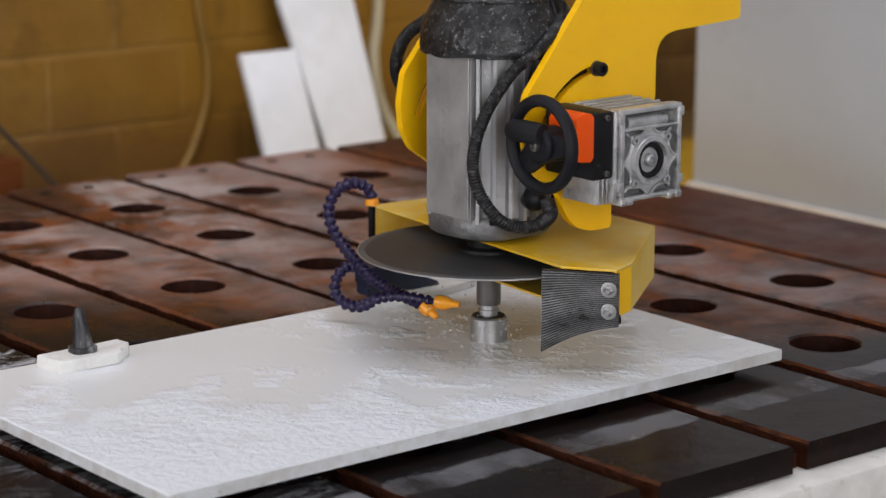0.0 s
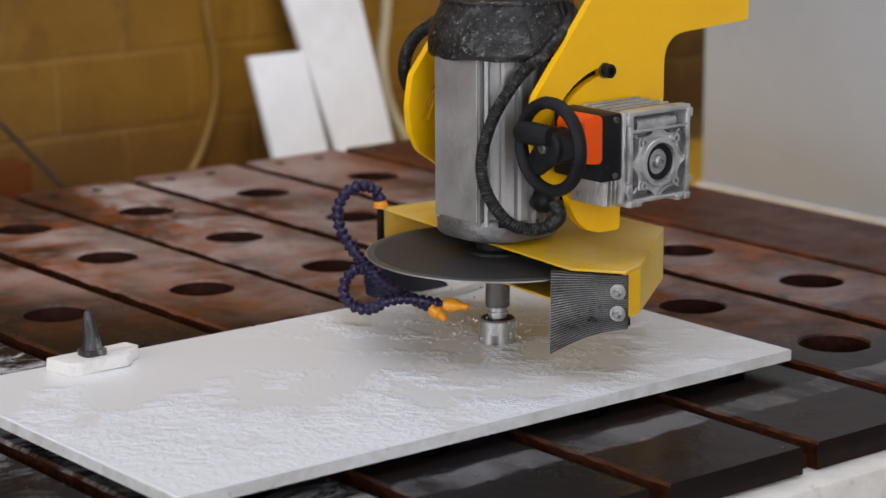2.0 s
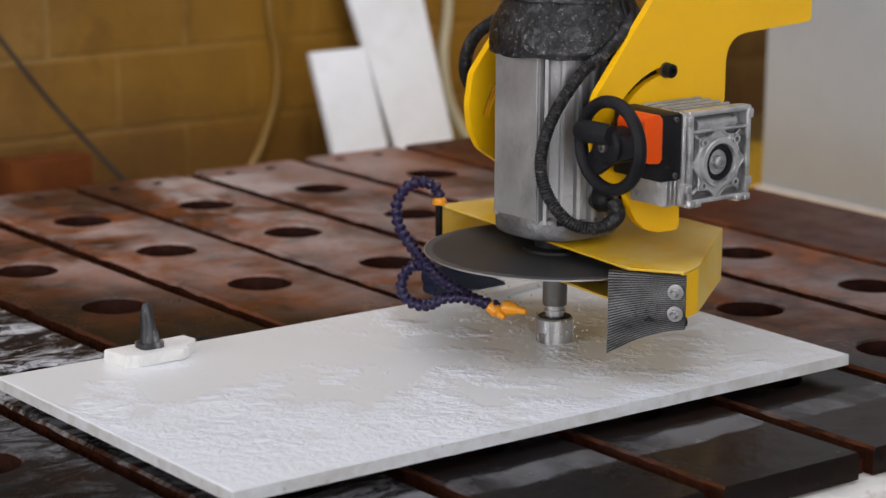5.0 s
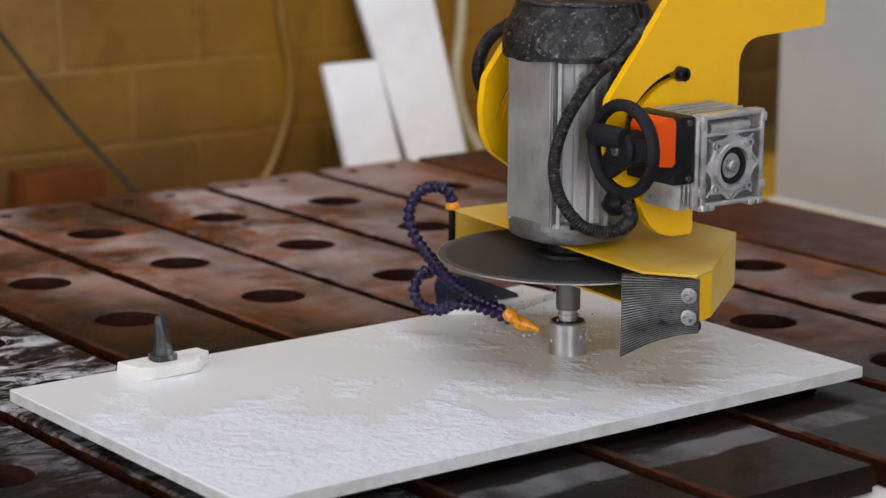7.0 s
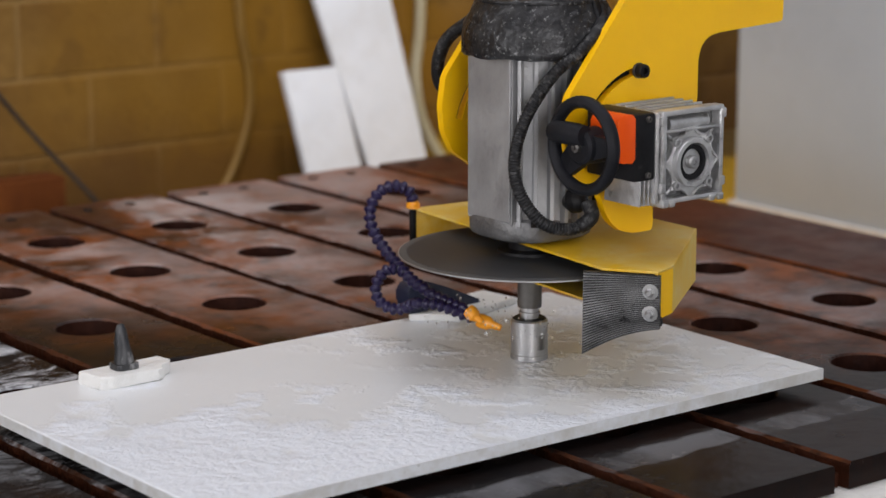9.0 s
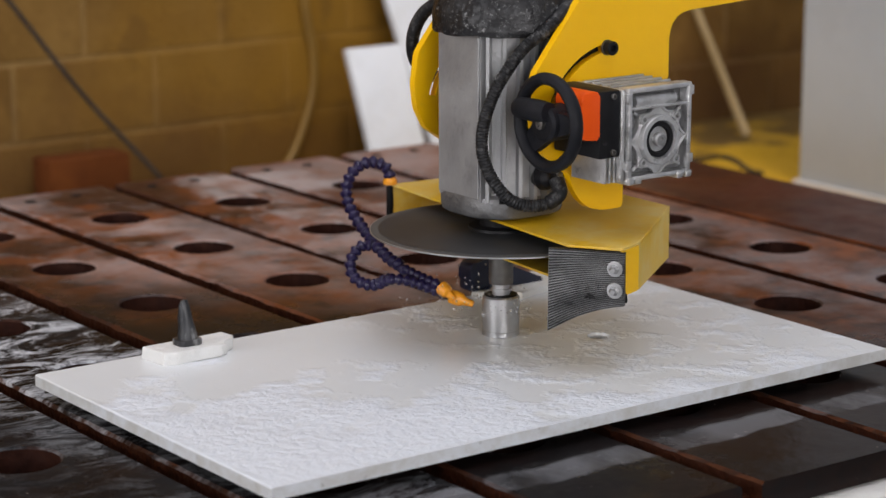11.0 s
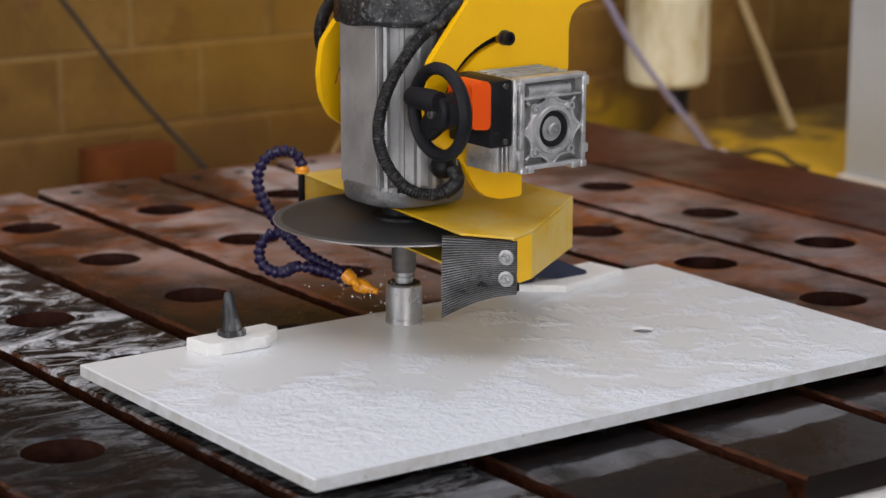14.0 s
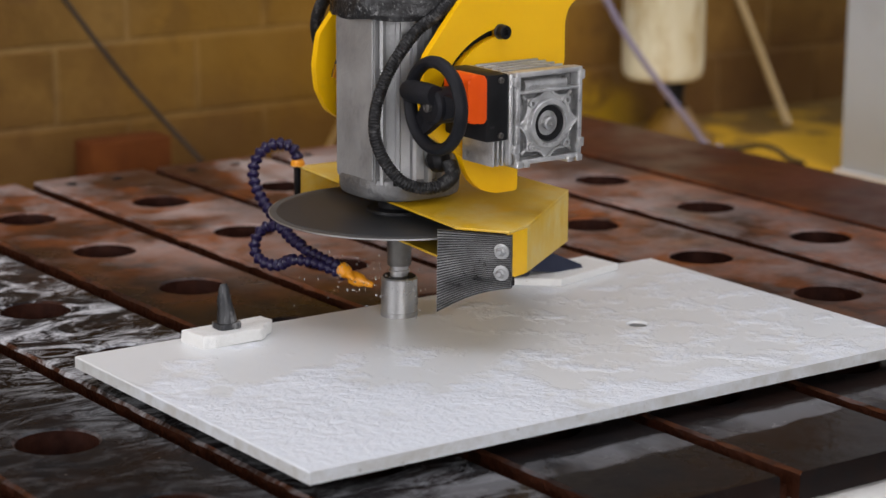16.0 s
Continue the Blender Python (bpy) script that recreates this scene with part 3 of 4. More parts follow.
def pierced(bm, x0, x1, y0, y1, z0, z1, holes, seg=28, chamfer=0.004, wear=0.0):
    """A plate with round holes (x, y, r) in one row along y, each going right through; worn long edges."""
    cuts = [y0] + [(a[1] + b[1]) / 2 for a, b in zip(holes, holes[1:])] + [y1] if holes else [y0, y1]
    xa, xb = x0 + chamfer, x1 - chamfer
    for lo, hi, h in zip(cuts, cuts[1:], holes or [None]):
        if h is None:
            bm.faces.new([bm.verts.new(v) for v in ((xa, lo, z1), (xb, lo, z1), (xb, hi, z1), (xa, hi, z1))])
            continue
        cx, cy, r = h
        angles = sorted({k * math.tau / seg for k in range(seg)} | {math.atan2(q - cy, p - cx) % math.tau for p in (xa, xb) for q in (lo, hi)})
        ring, rim, deep = [], [], []
        for a in angles:
            c, s = math.cos(a), math.sin(a)
            f = min((xb - cx) / c if c > 1e-9 else (xa - cx) / c if c < -1e-9 else 1e9, (hi - cy) / s if s > 1e-9 else (lo - cy) / s if s < -1e-9 else 1e9)
            ring.append(bm.verts.new((cx + f * c, cy + f * s, z1)))
            rim.append((bm.verts.new((cx + (r + 0.003) * c, cy + (r + 0.003) * s, z1)), bm.verts.new((cx + r * c, cy + r * s, z1 - 0.003))))
            deep.append(bm.verts.new((cx + r * c, cy + r * s, z0)))
        n = len(angles)
        for k in range(n):
            j = (k + 1) % n
            bm.faces.new((ring[k], rim[k][0], rim[j][0], ring[j]))
            bm.faces.new((rim[k][0], rim[k][1], rim[j][1], rim[j][0]))
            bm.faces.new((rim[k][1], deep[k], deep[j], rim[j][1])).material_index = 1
    for a, b, c in (((xa, z1), (x0, z1 - chamfer), (x0, z0)), ((xb, z1), (x1, z1 - chamfer), (x1, z0))):
        count = max(1, round((y1 - y0) / 0.025))
        ys = [y0 + (y1 - y0) * k / count for k in range(count + 1)]
        rows = [[bm.verts.new((u + (wear * noise.noise(Vector((u * 9, y * 45, 0))) if n else 0), y, w + (wear * 0.8 * noise.noise(Vector((u * 9, y * 60, 4))) if n == 1 else 0)))
                 for n, (u, w) in enumerate((a, b, c))] for y in ys]
        for r0, r1 in zip(rows, rows[1:]):
            for k in range(2):
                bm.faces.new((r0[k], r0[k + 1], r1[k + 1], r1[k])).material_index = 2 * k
    for y in (y0, y1):
        bm.faces.new([bm.verts.new(v) for v in ((x0, y, z0), (x1, y, z0), (x1, y, z1 - chamfer), (xb, y, z1), (xa, y, z1), (x0, y, z1 - chamfer))])
    return bm


TOP = 0.28                # top of the slatted table
SLAB_TOP = 0.3125
AXIS = (0.3345, -1.222)   # the spindle over the first hole
PITCH, ROW = 0.26, 0.2897

# ---------------------------------------------------------------- the shed
bm = bmesh.new()
box(bm, -6, 6, -8, 1.6, -0.15, 0)
tagged(part("floor", bm, FLOOR), "concrete floor with yellow and brown stains", "floor", kind="structure")
wall = tagged(part("wall_back", box(bmesh.new(), -6, 6, 1.3335, 1.6, 0, 4.5), MORTAR), "ochre-painted concrete block wall with raked joints", "wall", kind="structure")
# unseen walls and roof added to close the room, open at the lamps
bm = bmesh.new()
for y0, y1, z0, z1 in ((-8, -3.7, 0, 4.5), (0.5, 1.6, 0, 4.5), (-3.7, 0.5, 0, 0.8), (-3.7, 0.5, 3.1, 4.5)):
    box(bm, -6.2, -6, y0, y1, z0, z1)
tagged(part("wall_left", bm, PLASTER), "unseen plain wall added on the left, open for a lamp", "wall", kind="structure")
bm = bmesh.new()
for y0, y1, z0, z1 in ((-8, -1.8, 0, 4.5), (1.0, 1.6, 0, 4.5), (-1.8, 1.0, 0, 0.8), (-1.8, 1.0, 3.1, 4.5)):
    box(bm, 6, 6.2, y0, y1, z0, z1)
tagged(part("wall_right", bm, PLASTER), "unseen plain wall added on the right, open for a lamp", "wall", kind="structure")
bm = bmesh.new()
for x0, x1, z0, z1 in ((-6, -5.2, 0, 4.5), (-1.2, 6, 0, 4.5), (-5.2, -1.2, 3.4, 4.5)):
    box(bm, x0, x1, -8.2, -8, z0, z1)
tagged(part("wall_camera_side", bm, PLASTER), "unseen plain wall added behind the camera, open for a lamp", "wall", kind="structure")
bm = bmesh.new()
for x0, x1, y0, y1 in ((-6.2, -2.4, -8.2, 1.6), (2.4, 6.2, -8.2, 1.6), (-2.4, 2.4, -8.2, -3.4), (-2.4, 2.4, 1.0, 1.6)):
    box(bm, x0, x1, y0, y1, 4.5, 4.6)
tagged(part("ceiling", bm, ROOF), "unseen grey sheet roof added, open for the overhead lamp", "ceiling", kind="structure")
tagged(part("partition_panel", box(bmesh.new(), 2.47, 2.57, -4.5, 0.5, 0.0, 3.2, 0.006), GREY_PANEL), "tall light grey painted sheet partition", "partition", kind="structure")
bm = box(bmesh.new(), 2.455, 2.58, -4.5, 0.51, 0, 0.012, 0.003)
tagged(part("partition_sill", bm, CONCRETE), "pale concrete strip under the grey partition", "sill", kind="structure")


# ---------------------------------------------------------------- slatted steel table on its concrete bed
def worktable():
    t = thing("slatted_worktable", "rusty wet steel planks with round holes on concrete", "worktable")
    for n, (x0, x1, y0, y1) in enumerate(((-1.1, 1.44, -1.80, -1.55), (-1.1, 1.44, 0.05, 0.24), (-1.1, -0.95, -1.55, 0.05), (1.30, 1.44, -1.55, 0.05))):
        part("bed_wall", box(bmesh.new(), x0, x1, y0, y1, 0, 0.2415, 0.006), CONCRETE, t, "pale rendered concrete kerb")
    part("bed_floor", box(bmesh.new(), -0.95, 1.30, -1.55, 0.05, 0.0, 0.06), SLUDGE_SHADE, t, "dark sludge-covered bed under the planks")
    # hole walls carry their shade as dark colour; long sides take the joint's
    holed = pierced(bmesh.new(), -0.1155, 0.1155, -1.757, 0.28, -0.036, 0.0, [(0, -j * ROW, 0.0515) for j in range(5, -1, -1)], wear=0.004)
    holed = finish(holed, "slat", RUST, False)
    holed.materials.append(SLUDGE_SHADE)
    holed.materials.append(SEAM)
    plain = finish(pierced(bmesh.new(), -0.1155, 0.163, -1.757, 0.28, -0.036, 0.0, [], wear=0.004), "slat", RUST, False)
    plain.materials.append(SLUDGE_SHADE)
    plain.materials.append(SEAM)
    # black discs shaped as bolts stand in for small dark bolt holes
    bolt = finish(lathe(bmesh.new(), [(0.0105, 0), (0.0105, 0.0012), (0.006, 0.0012), (0.005, 0.0004)], 12), "bolt", BLACK)
    shift = {-2: -0.005, -1: 0.010, 0: 0.002, 1: -0.005, 2: 0.001, 3: 0.0, 4: -0.007}
    for i in range(-4, 6):
        s = new("slat", plain if i == 5 else holed)
        s.parent = t
        s.matrix_basis = pose(i * PITCH, shift.get(i, 0), TOP + (0.0, 0.0012, -0.0012)[i % 3], 0, 0, (0.05, -0.08, 0.04, 0.0)[i % 4])
        for x in (-0.065, 0.03):
            b = new("bolt", bolt)
            b.parent = s
            b.matrix_basis = pose(x, 0.225, 0.0)
    # packed sludge seen between the planks
    for i in range(-4, 5):
        part("sludge_seam", box(bmesh.new(), (i + 0.5) * PITCH - 0.0143, (i + 0.5) * PITCH + 0.0143, -1.74, 0.26, 0.2415, TOP - 0.020), SEAM, t, "rust-red sludge in the joint")
    return t


worktable()


# ---------------------------------------------------------------- the stone slab and what lies on it
def slab():
    x0, x1, y0, y1 = -0.380, 0.6155, -1.516, -0.937
    cx, cy = (x0 + x1) / 2, (y0 + y1) / 2
    bm = pierced(bmesh.new(), x0 - cx, x1 - cx, y0 - cy, y1 - cy, -0.0155, 0.0, [(AXIS[0] + 0.007 - cx, AXIS[1] - 0.007 - cy, 0.0135)], 32, 0.0015)
    for f in bm.faces:
        f.material_index = 1 if f.material_index == 1 else 0
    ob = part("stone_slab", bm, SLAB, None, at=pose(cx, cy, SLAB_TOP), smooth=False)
    ob.data.materials.append(BORE_SHADE)
    return tagged(ob, "wet white speckled stone slab with one drilled hole, lying on battens", "slab")


slab()
for n, x in enumerate((-0.30, 0.10, 0.50)):
    ob = part("support_batten", box(bmesh.new(), x - 0.02, x + 0.02, -1.46, -0.96, TOP + 0.0005, SLAB_TOP - 0.0156, 0.001), WOOD_STRIP)
    tagged(ob, "thin dark wet batten carrying the slab", "batten", "battens under the slab")


def chipped_block(name, outline, z0, z1, label):
    bm = prism(bmesh.new(), outline, z0, z1, "xy", 0.002)
    for v in bm.verts:
        v.co += noise.noise_vector(v.co * 60) * 0.0015
    return tagged(part(name, bm, OFFCUT, None, label, smooth=False), "", "stone offcut", "clamping blocks")


chipped_block("clamping_block", [(-0.228, -0.952), (-0.224, -1.004), (-0.206, -1.008), (-0.170, -1.007), (-0.136, -1.009), (-0.126, -1.004), (-0.129, -0.996), (-0.120, -0.991), (-0.106, -0.984), (-0.098, -0.974), (-0.102, -0.949), (-0.15, -0.951)],
              SLAB_TOP, SLAB_TOP + 0.017, "cream stone offcut with a chipped corner under the cone")
chipped_block("clamping_block", [(0.386, -1.002), (0.522, -0.968), (0.512, -0.900), (0.37, -0.915), (0.33, -0.95)],
              SLAB_TOP, SLAB_TOP + 0.011, "thin cream stone offcut at the slab's back edge")


def cone_clamp():
    t = thing("cone_clamp", "dusty dark rubber cone standing on the stone offcut", "clamp", pose(-0.173, -0.978, SLAB_TOP + 0.0172))
    part("foot", prism(bmesh.new(), rounded([(-0.0165, -0.0145), (0.0175, -0.0145), (0.0175, 0.0145), (-0.0165, 0.0145)], 0.007), 0, 0.008, "xy", 0.001), CONE_GREY, t)
    bm = lathe(bmesh.new(), [(0.0138, 0.008), (0.0124, 0.014), (0.0112, 0.022), (0.0100, 0.034), (0.0086, 0.046), (0.0072, 0.055), (0.0046, 0.0605), (0.0, 0.062)], 18)
    for v in bm.verts:
        v.co += noise.noise_vector(v.co * 75) * 0.0026
        v.co.x += -0.005 * (v.co.z / 0.065) ** 2
    part("cone", bm, CONE_GREY, t)
    return t


cone_clamp()


def horn_clamp():
    """A navy plastic wedge clamp, its nose pointing down over the slab's edge."""
    t = thing("horn_clamp", "dark navy plastic horn-shaped clamp at the slab's back edge", "clamp", pose(0, -0.945, 0))
    nose = rounded([(0.322, 0.366), (0.352, 0.372), (0.395, 0.356), (0.436, 0.338), (0.460, 0.327), (0.459, 0.317), (0.430, 0.319), (0.385, 0.327), (0.340, 0.334), (0.322, 0.335)], 0.008)
    part("nose", prism(bmesh.new(), nose, -0.0155, 0.016, "xz", 0.004), NAVY, t)
    part("post", prism(bmesh.new(), rounded([(0.322, 0.3245), (0.362, 0.3245), (0.356, 0.352), (0.324, 0.356)], 0.004), -0.013, 0.013, "xz", 0.003), NAVY, t)
    return t


horn_clamp()


# ---------------------------------------------------------------- the saw head
def screw(name, parent, at, r, h, mat, label=""):
    bm = lathe(bmesh.new(), [(r, 0), (r, h * 0.8), (r * 0.85, h), (r * 0.5, h), (r * 0.45, h * 0.5), (0, h * 0.5)], 14)
    return part(name, bm, mat, parent, label, at)


LINKS = {}


def hose_links(parent, line, r, gap):
    """Ball-jointed hose links along the line, each a part on one shared mesh."""
    if (r, gap) not in LINKS:
        LINKS[r, gap] = finish(lathe(bmesh.new(), [(r * 0.62, 0), (r * 0.98, gap * 0.12), (r * 1.08, gap * 0.38), (r * 0.9, gap * 0.62), (r * 0.66, gap * 0.80), (r * 0.62, gap * 1.04)], 12), "hose_link", HOSE)
    pts = even(line, gap)
    for a, b in zip(pts, pts[1:]):
        ob = new("hose_link", LINKS[r, gap])
        ob.parent = parent
        ob.matrix_basis = Matrix.Translation(a) @ (b - a).to_track_quat("Z", "Y").to_matrix().to_4x4()


def saw_head():
    h = thing("saw_head", "yellow bridge-saw head with grey motor, flat blade and core drill", "saw head", pose(*AXIS, SLAB_TOP))

    # motor: fluted body, round foot, wrapped top
    side, front = 0.071, [(-0.071, 0.048), (-0.071, -0.046)]
    for k in range(8):
        a = 216 + 15.4 * k
        for da, r in ((0, 0.0745), (1.2, 0.0845), (4.6, 0.0850), (5.8, 0.0745)):
            q = radians(a + da)
            front.append((max(-side + 0.001, r * math.cos(q)), r * math.sin(q)))
    front.append((side, -0.048))
    out = front + [(-x, -y) for x, y in front]
    motor = part("motor_body", prism(bmesh.new(), out, 0.180, 0.412, "xy"), MOTOR_GREY, h, "dusty grey fluted motor casing", smooth=False)
    bm = lathe(bmesh.new(), [(0.069, 0.1555), (0.0730, 0.158), (0.0750, 0.163), (0.0755, 0.180), (0.0740, 0.185), (0.069, 0.188)], 56)
    for v in bm.verts:
        a = math.atan2(v.co.y, v.co.x)
        f = (abs(math.cos(a)) ** 3 + abs(math.sin(a)) ** 3) ** (-1 / 3)
        v.co.x, v.co.y = v.co.x * min(f, 1.13), v.co.y * min(f, 1.13)
    part("motor_foot", bm, MOTOR_DIRTY, motor, "dirty cast foot flange")
    part("face_plate", box(bmesh.new(), -side - 0.003, -side, -0.043, 0.046, 0.184, 0.408, 0.001), MOTOR_GREY, motor, smooth=False)
    bm = lathe(bmesh.new(), [(0.094, 0.404), (0.099, 0.403), (0.1012, 0.407), (0.1018, 0.414), (0.1020, 0.422), (0.1015, 0.430), (0.1005, 0.438), (0.0990, 0.446), (0.0965, 0.453), (0.0935, 0.460), (0.0900, 0.467),
                             (0.0870, 0.473), (0.0850, 0.4775), (0.0862, 0.4800), (0.0858, 0.4825), (0.0820, 0.4845), (0.074, 0.4850), (0.04, 0.4850), (0.0, 0.4852)], 110)
    for v in bm.verts:
        a = math.atan2(v.co.y, v.co.x)
        n = noise.noise(Vector((v.co.x, v.co.y, v.co.z * 2)) * 22)
        crease = abs(noise.noise(Vector((math.cos(a) * 2.2, math.sin(a) * 2.2, v.co.z * 34 + 1.6 * math.sin(a * 2)))))
        f = 1 + 0.018 * n - 0.030 * max(0.0, 0.22 - crease) / 0.22 + 0.008 * noise.noise(v.co * 90)
        f += 0.065 * math.exp(-((a + 1.12) / 0.40) ** 2) * math.exp(-((v.co.z - 0.448) / 0.022) ** 2)
        v.co.x, v.co.y = v.co.x * f * 1.04 + 0.008, v.co.y * f * 1.04 - 0.006
        if v.co.z < 0.41:
            v.co.z += 0.006 * n - 0.004 * math.sin(a * 1.0 + 0.5)
    shroud = part("shroud", bm, TAPE, h, "black wrapping caked with pale dust")
    part("tape_end", box(bmesh.new(), -0.006, 0.006, -0.002, 0.004, -0.018, 0.018, 0.001), BLACK, shroud, at=pose(0.030, -0.103, 0.466, -24, 4, 16))
    part("motor_tag", box(bmesh.new(), -0.008, 0.008, -0.0015, 0.0015, -0.006, 0.006, 0.001), BLACK, motor, at=pose(-0.05, -0.072, 0.186, 0, 0, -20))

    # half hood over the blade
    hood = [(0.0, 0.264), (-0.050, -0.205), (-0.008, -0.266), (0.034, -0.250), (0.222, -0.100), (0.225, 0.070), (0.100, 0.254)]
    guard = part("blade_guard", prism(bmesh.new(), hood, 0.1445, 0.1485, "xy", 0.0012), YELLOW_DUSTY, h, "dusty yellow folded sheet hood")
    low = {2: 0.084, 3: 0.084, 4: 0.074, 5: 0.058, 6: 0.056, 0: 0.092}
    for k, q in ((2, 3), (3, 4), (4, 5), (5, 6), (6, 0)):
        a, b = Vector(hood[k]), Vector(hood[q])
        d = (b - a).normalized()
        n = Vector((-d.y, d.x)) * 0.0035
        bm = bmesh.new()
        lo = [bm.verts.new((*p, z)) for p, z in ((a, low[k]), (b, low[q]), (b + n, low[q]), (a + n, low[k]))]
        hi = [bm.verts.new((*p, 0.1445)) for p in (a, b, b + n, a + n)]
        bm.faces.new(lo[::-1])
        bm.faces.new(hi)
        for m in range(4):
            bm.faces.new((lo[m], lo[(m + 1) % 4], hi[(m + 1) % 4], hi[m]))
        part("skirt", bm, YELLOW if k == 2 else YELLOW_DUSTY, guard, smooth=False)
    under = [(-0.047, -0.203), (-0.008, -0.259), (0.033, -0.245), (0.217, -0.098), (0.220, 0.068), (0.098, 0.246), (0.006, 0.250), (-0.018, 0.04), (0.028, 0.034), (0.028, -0.034), (-0.029, -0.04)]
    part("under_plate", prism(bmesh.new(), under, 0.0950, 0.0980, "xy"), YELLOW_DUSTY, guard, "yellow plate closing the hood below the blade", smooth=False)
    part("edge_strip", box(bmesh.new(), -0.008, 0.0, 0.258, 0.266, 0.100, 0.146, 0.001), BLACK, guard)
    for x, y in ((0.13, 0.06),):
        screw("bolt", guard, pose(x, y, 0.1485), 0.006, 0.004, DARK_STEEL)

    # ribbed rubber flap on the hood's nose
    bm, rows, cols = bmesh.new(), 120, 10
    a, b = Vector((-0.0065, -0.2695)), Vector((-0.0650, -0.1850))
    nrm = Vector((-0.824, -0.566))
    grid = []
    for sgn in (0, 1):
        lay = []
        for r in range(rows + 1):
            v = r / rows
            line = []
            for c in range(cols + 1):
                u = c / cols
                low = 0.072 - 0.041 * u + 0.007 * math.sin(u * math.pi)
                z = 0.1435 + (low - 0.1435) * v
                bow = 0.003 * u * u * v + (0.0028 if r % 4 == 0 else 0.0012 if r % 4 in (1, 3) else 0.0) * (1 - sgn)
                p = a.lerp(b, u) + nrm * (bow - 0.004 * sgn)
                line.append(bm.verts.new((p.x, p.y, z)))
            lay.append(line)
        grid.append(lay)
        for r in range(rows):
            for c in range(cols):
                bm.faces.new((lay[r][c], lay[r][c + 1], lay[r + 1][c + 1], lay[r + 1][c])).material_index = 1 if sgn == 0 and r % 4 in (0, 3) else 0
    rim = [(0, c) for c in range(cols)] + [(r, cols) for r in range(rows)] + [(rows, c) for c in range(cols, 0, -1)] + [(r, 0) for r in range(rows, 0, -1)]
    for p, q in zip(rim, rim[1:] + rim[:1]):
        bm.faces.new((grid[0][p[0]][p[1]], grid[0][q[0]][q[1]], grid[1][q[0]][q[1]], grid[1][p[0]][p[1]]))
    flap = part("splash_flap", bm, RUBBER, h, "ribbed dark rubber splash flap held by two bolts", smooth=False)
    flap.data.materials.append(RIB_CREST)
    face = Matrix(((0.566, 0, -0.824), (-0.824, 0, -0.566), (0, 1, 0))).to_4x4()
    for z in (0.121, 0.092):
        m = Matrix.Translation((-0.0165, -0.2615, z + 0.001)) @ face
        bm = lathe(bmesh.new(), [(0.0105, 0), (0.0105, 0.0025), (0.0085, 0.0028)], 18)
        washer = part("washer", bm, BRIGHT_STEEL, flap, "bright steel washer", m)
        bm = lathe(bmesh.new(), [(0.0065, 0.0028), (0.0065, 0.008), (0.0045, 0.0095), (0.0035, 0.013), (0, 0.013)], 6)
        part("flap_bolt", bm, BRIGHT_STEEL, flap, "bright steel bolt", m, False)
    part("rubber_end", cyl(bmesh.new(), (-0.007, -0.257, 0.0795), (0.003, -0.262, 0.0795), 0.0065, seg=14), BLACK, flap)

    # spindle, blade and core bit turn together
    sp = part("spindle", lathe(bmesh.new(), [(0.017, 0.149), (0.017, 0.053), (0.0165, 0.050), (0.0125, 0.0495), (0.012, 0.031)], 28), DARK_STEEL, h, "dark steel spindle")
    blade = part("blade", lathe(bmesh.new(), [(0.0, 0.1252), (0.171, 0.1252), (0.1715, 0.127), (0.171, 0.1288), (0.0, 0.1288)], 96), BLADE, sp, "dull grey circular saw blade lying flat", smooth=False)
    part("spindle_neck", lathe(bmesh.new(), [(0.0128, 0.049), (0.0128, 0.0435), (0.0150, 0.043), (0.0150, 0.040), (0.0128, 0.0395), (0.0128, 0.034)], 28), BRIGHT_STEEL, sp, "bright turned neck")
    part("blade_rim", lathe(bmesh.new(), [(0.170, 0.1256), (0.1812, 0.1256), (0.1820, 0.127), (0.1812, 0.1284), (0.170, 0.1284)], 96), BLADE_RIM, sp, "pale diamond rim", smooth=False)
    # thin bright ring: the rim's highlight made as a part
    part("rim_highlight", lathe(bmesh.new(), [(0.1818, 0.1259), (0.1828, 0.1262), (0.1828, 0.1278), (0.1818, 0.1281)], 96), BRIGHT_STEEL, sp, "bright steel ring added as the rim's highlight", smooth=False)
    part("blade_flange", lathe(bmesh.new(), [(0.046, 0.1291), (0.045, 0.133), (0.03, 0.135), (0.03, 0.146)], 40), BLACK, sp)
    bit = part("core_bit", lathe(bmesh.new(), [(0.0, 0.0335), (0.012, 0.0335), (0.0235, 0.0335), (0.0258, 0.031), (0.0258, -0.016), (0.0264, -0.0165), (0.0264, -0.023), (0.022, -0.023), (0.022, -0.02)], 36), BRIGHT_STEEL, sp,
               "bright steel core drill bit")
    part("bit_slot", box(bmesh.new(), 0.0245, 0.0262, -0.005, 0.005, -0.008, 0.013, 0.0008), DARK_STEEL, sp, "slot in the bit's wall")
    part("bit_shoulder", lathe(bmesh.new(), [(0.0105, 0.033), (0.0105, 0.0345), (0.0225, 0.0345), (0.0235, 0.0335)], 28), BLACK, sp)

    # fork of two yellow plates with curved slots, bridged above
    fork = [(-0.051, 0.364), (0.055, 0.4955), (0.345, 0.4955), (0.345, 0.4355), (0.217, 0.4285), (0.199, 0.424), (0.187, 0.412), (0.182, 0.395), (0.182, 0.3365), (0.103, 0.26),
            (0.103, 0.168), (0.066, 0.168), (0.044, 0.174), (0.026, 0.187), (0.014, 0.206), (0.008, 0.225), (-0.038, 0.255), (-0.054, 0.285), (-0.058, 0.32)]
    slot = []
    for r, span in ((0.1245, range(101, 168, 5)), (0.1135, range(166, 100, -5))):
        slot += [(0.088 + r * math.cos(radians(a)), 0.272 + r * math.sin(radians(a))) for a in span]
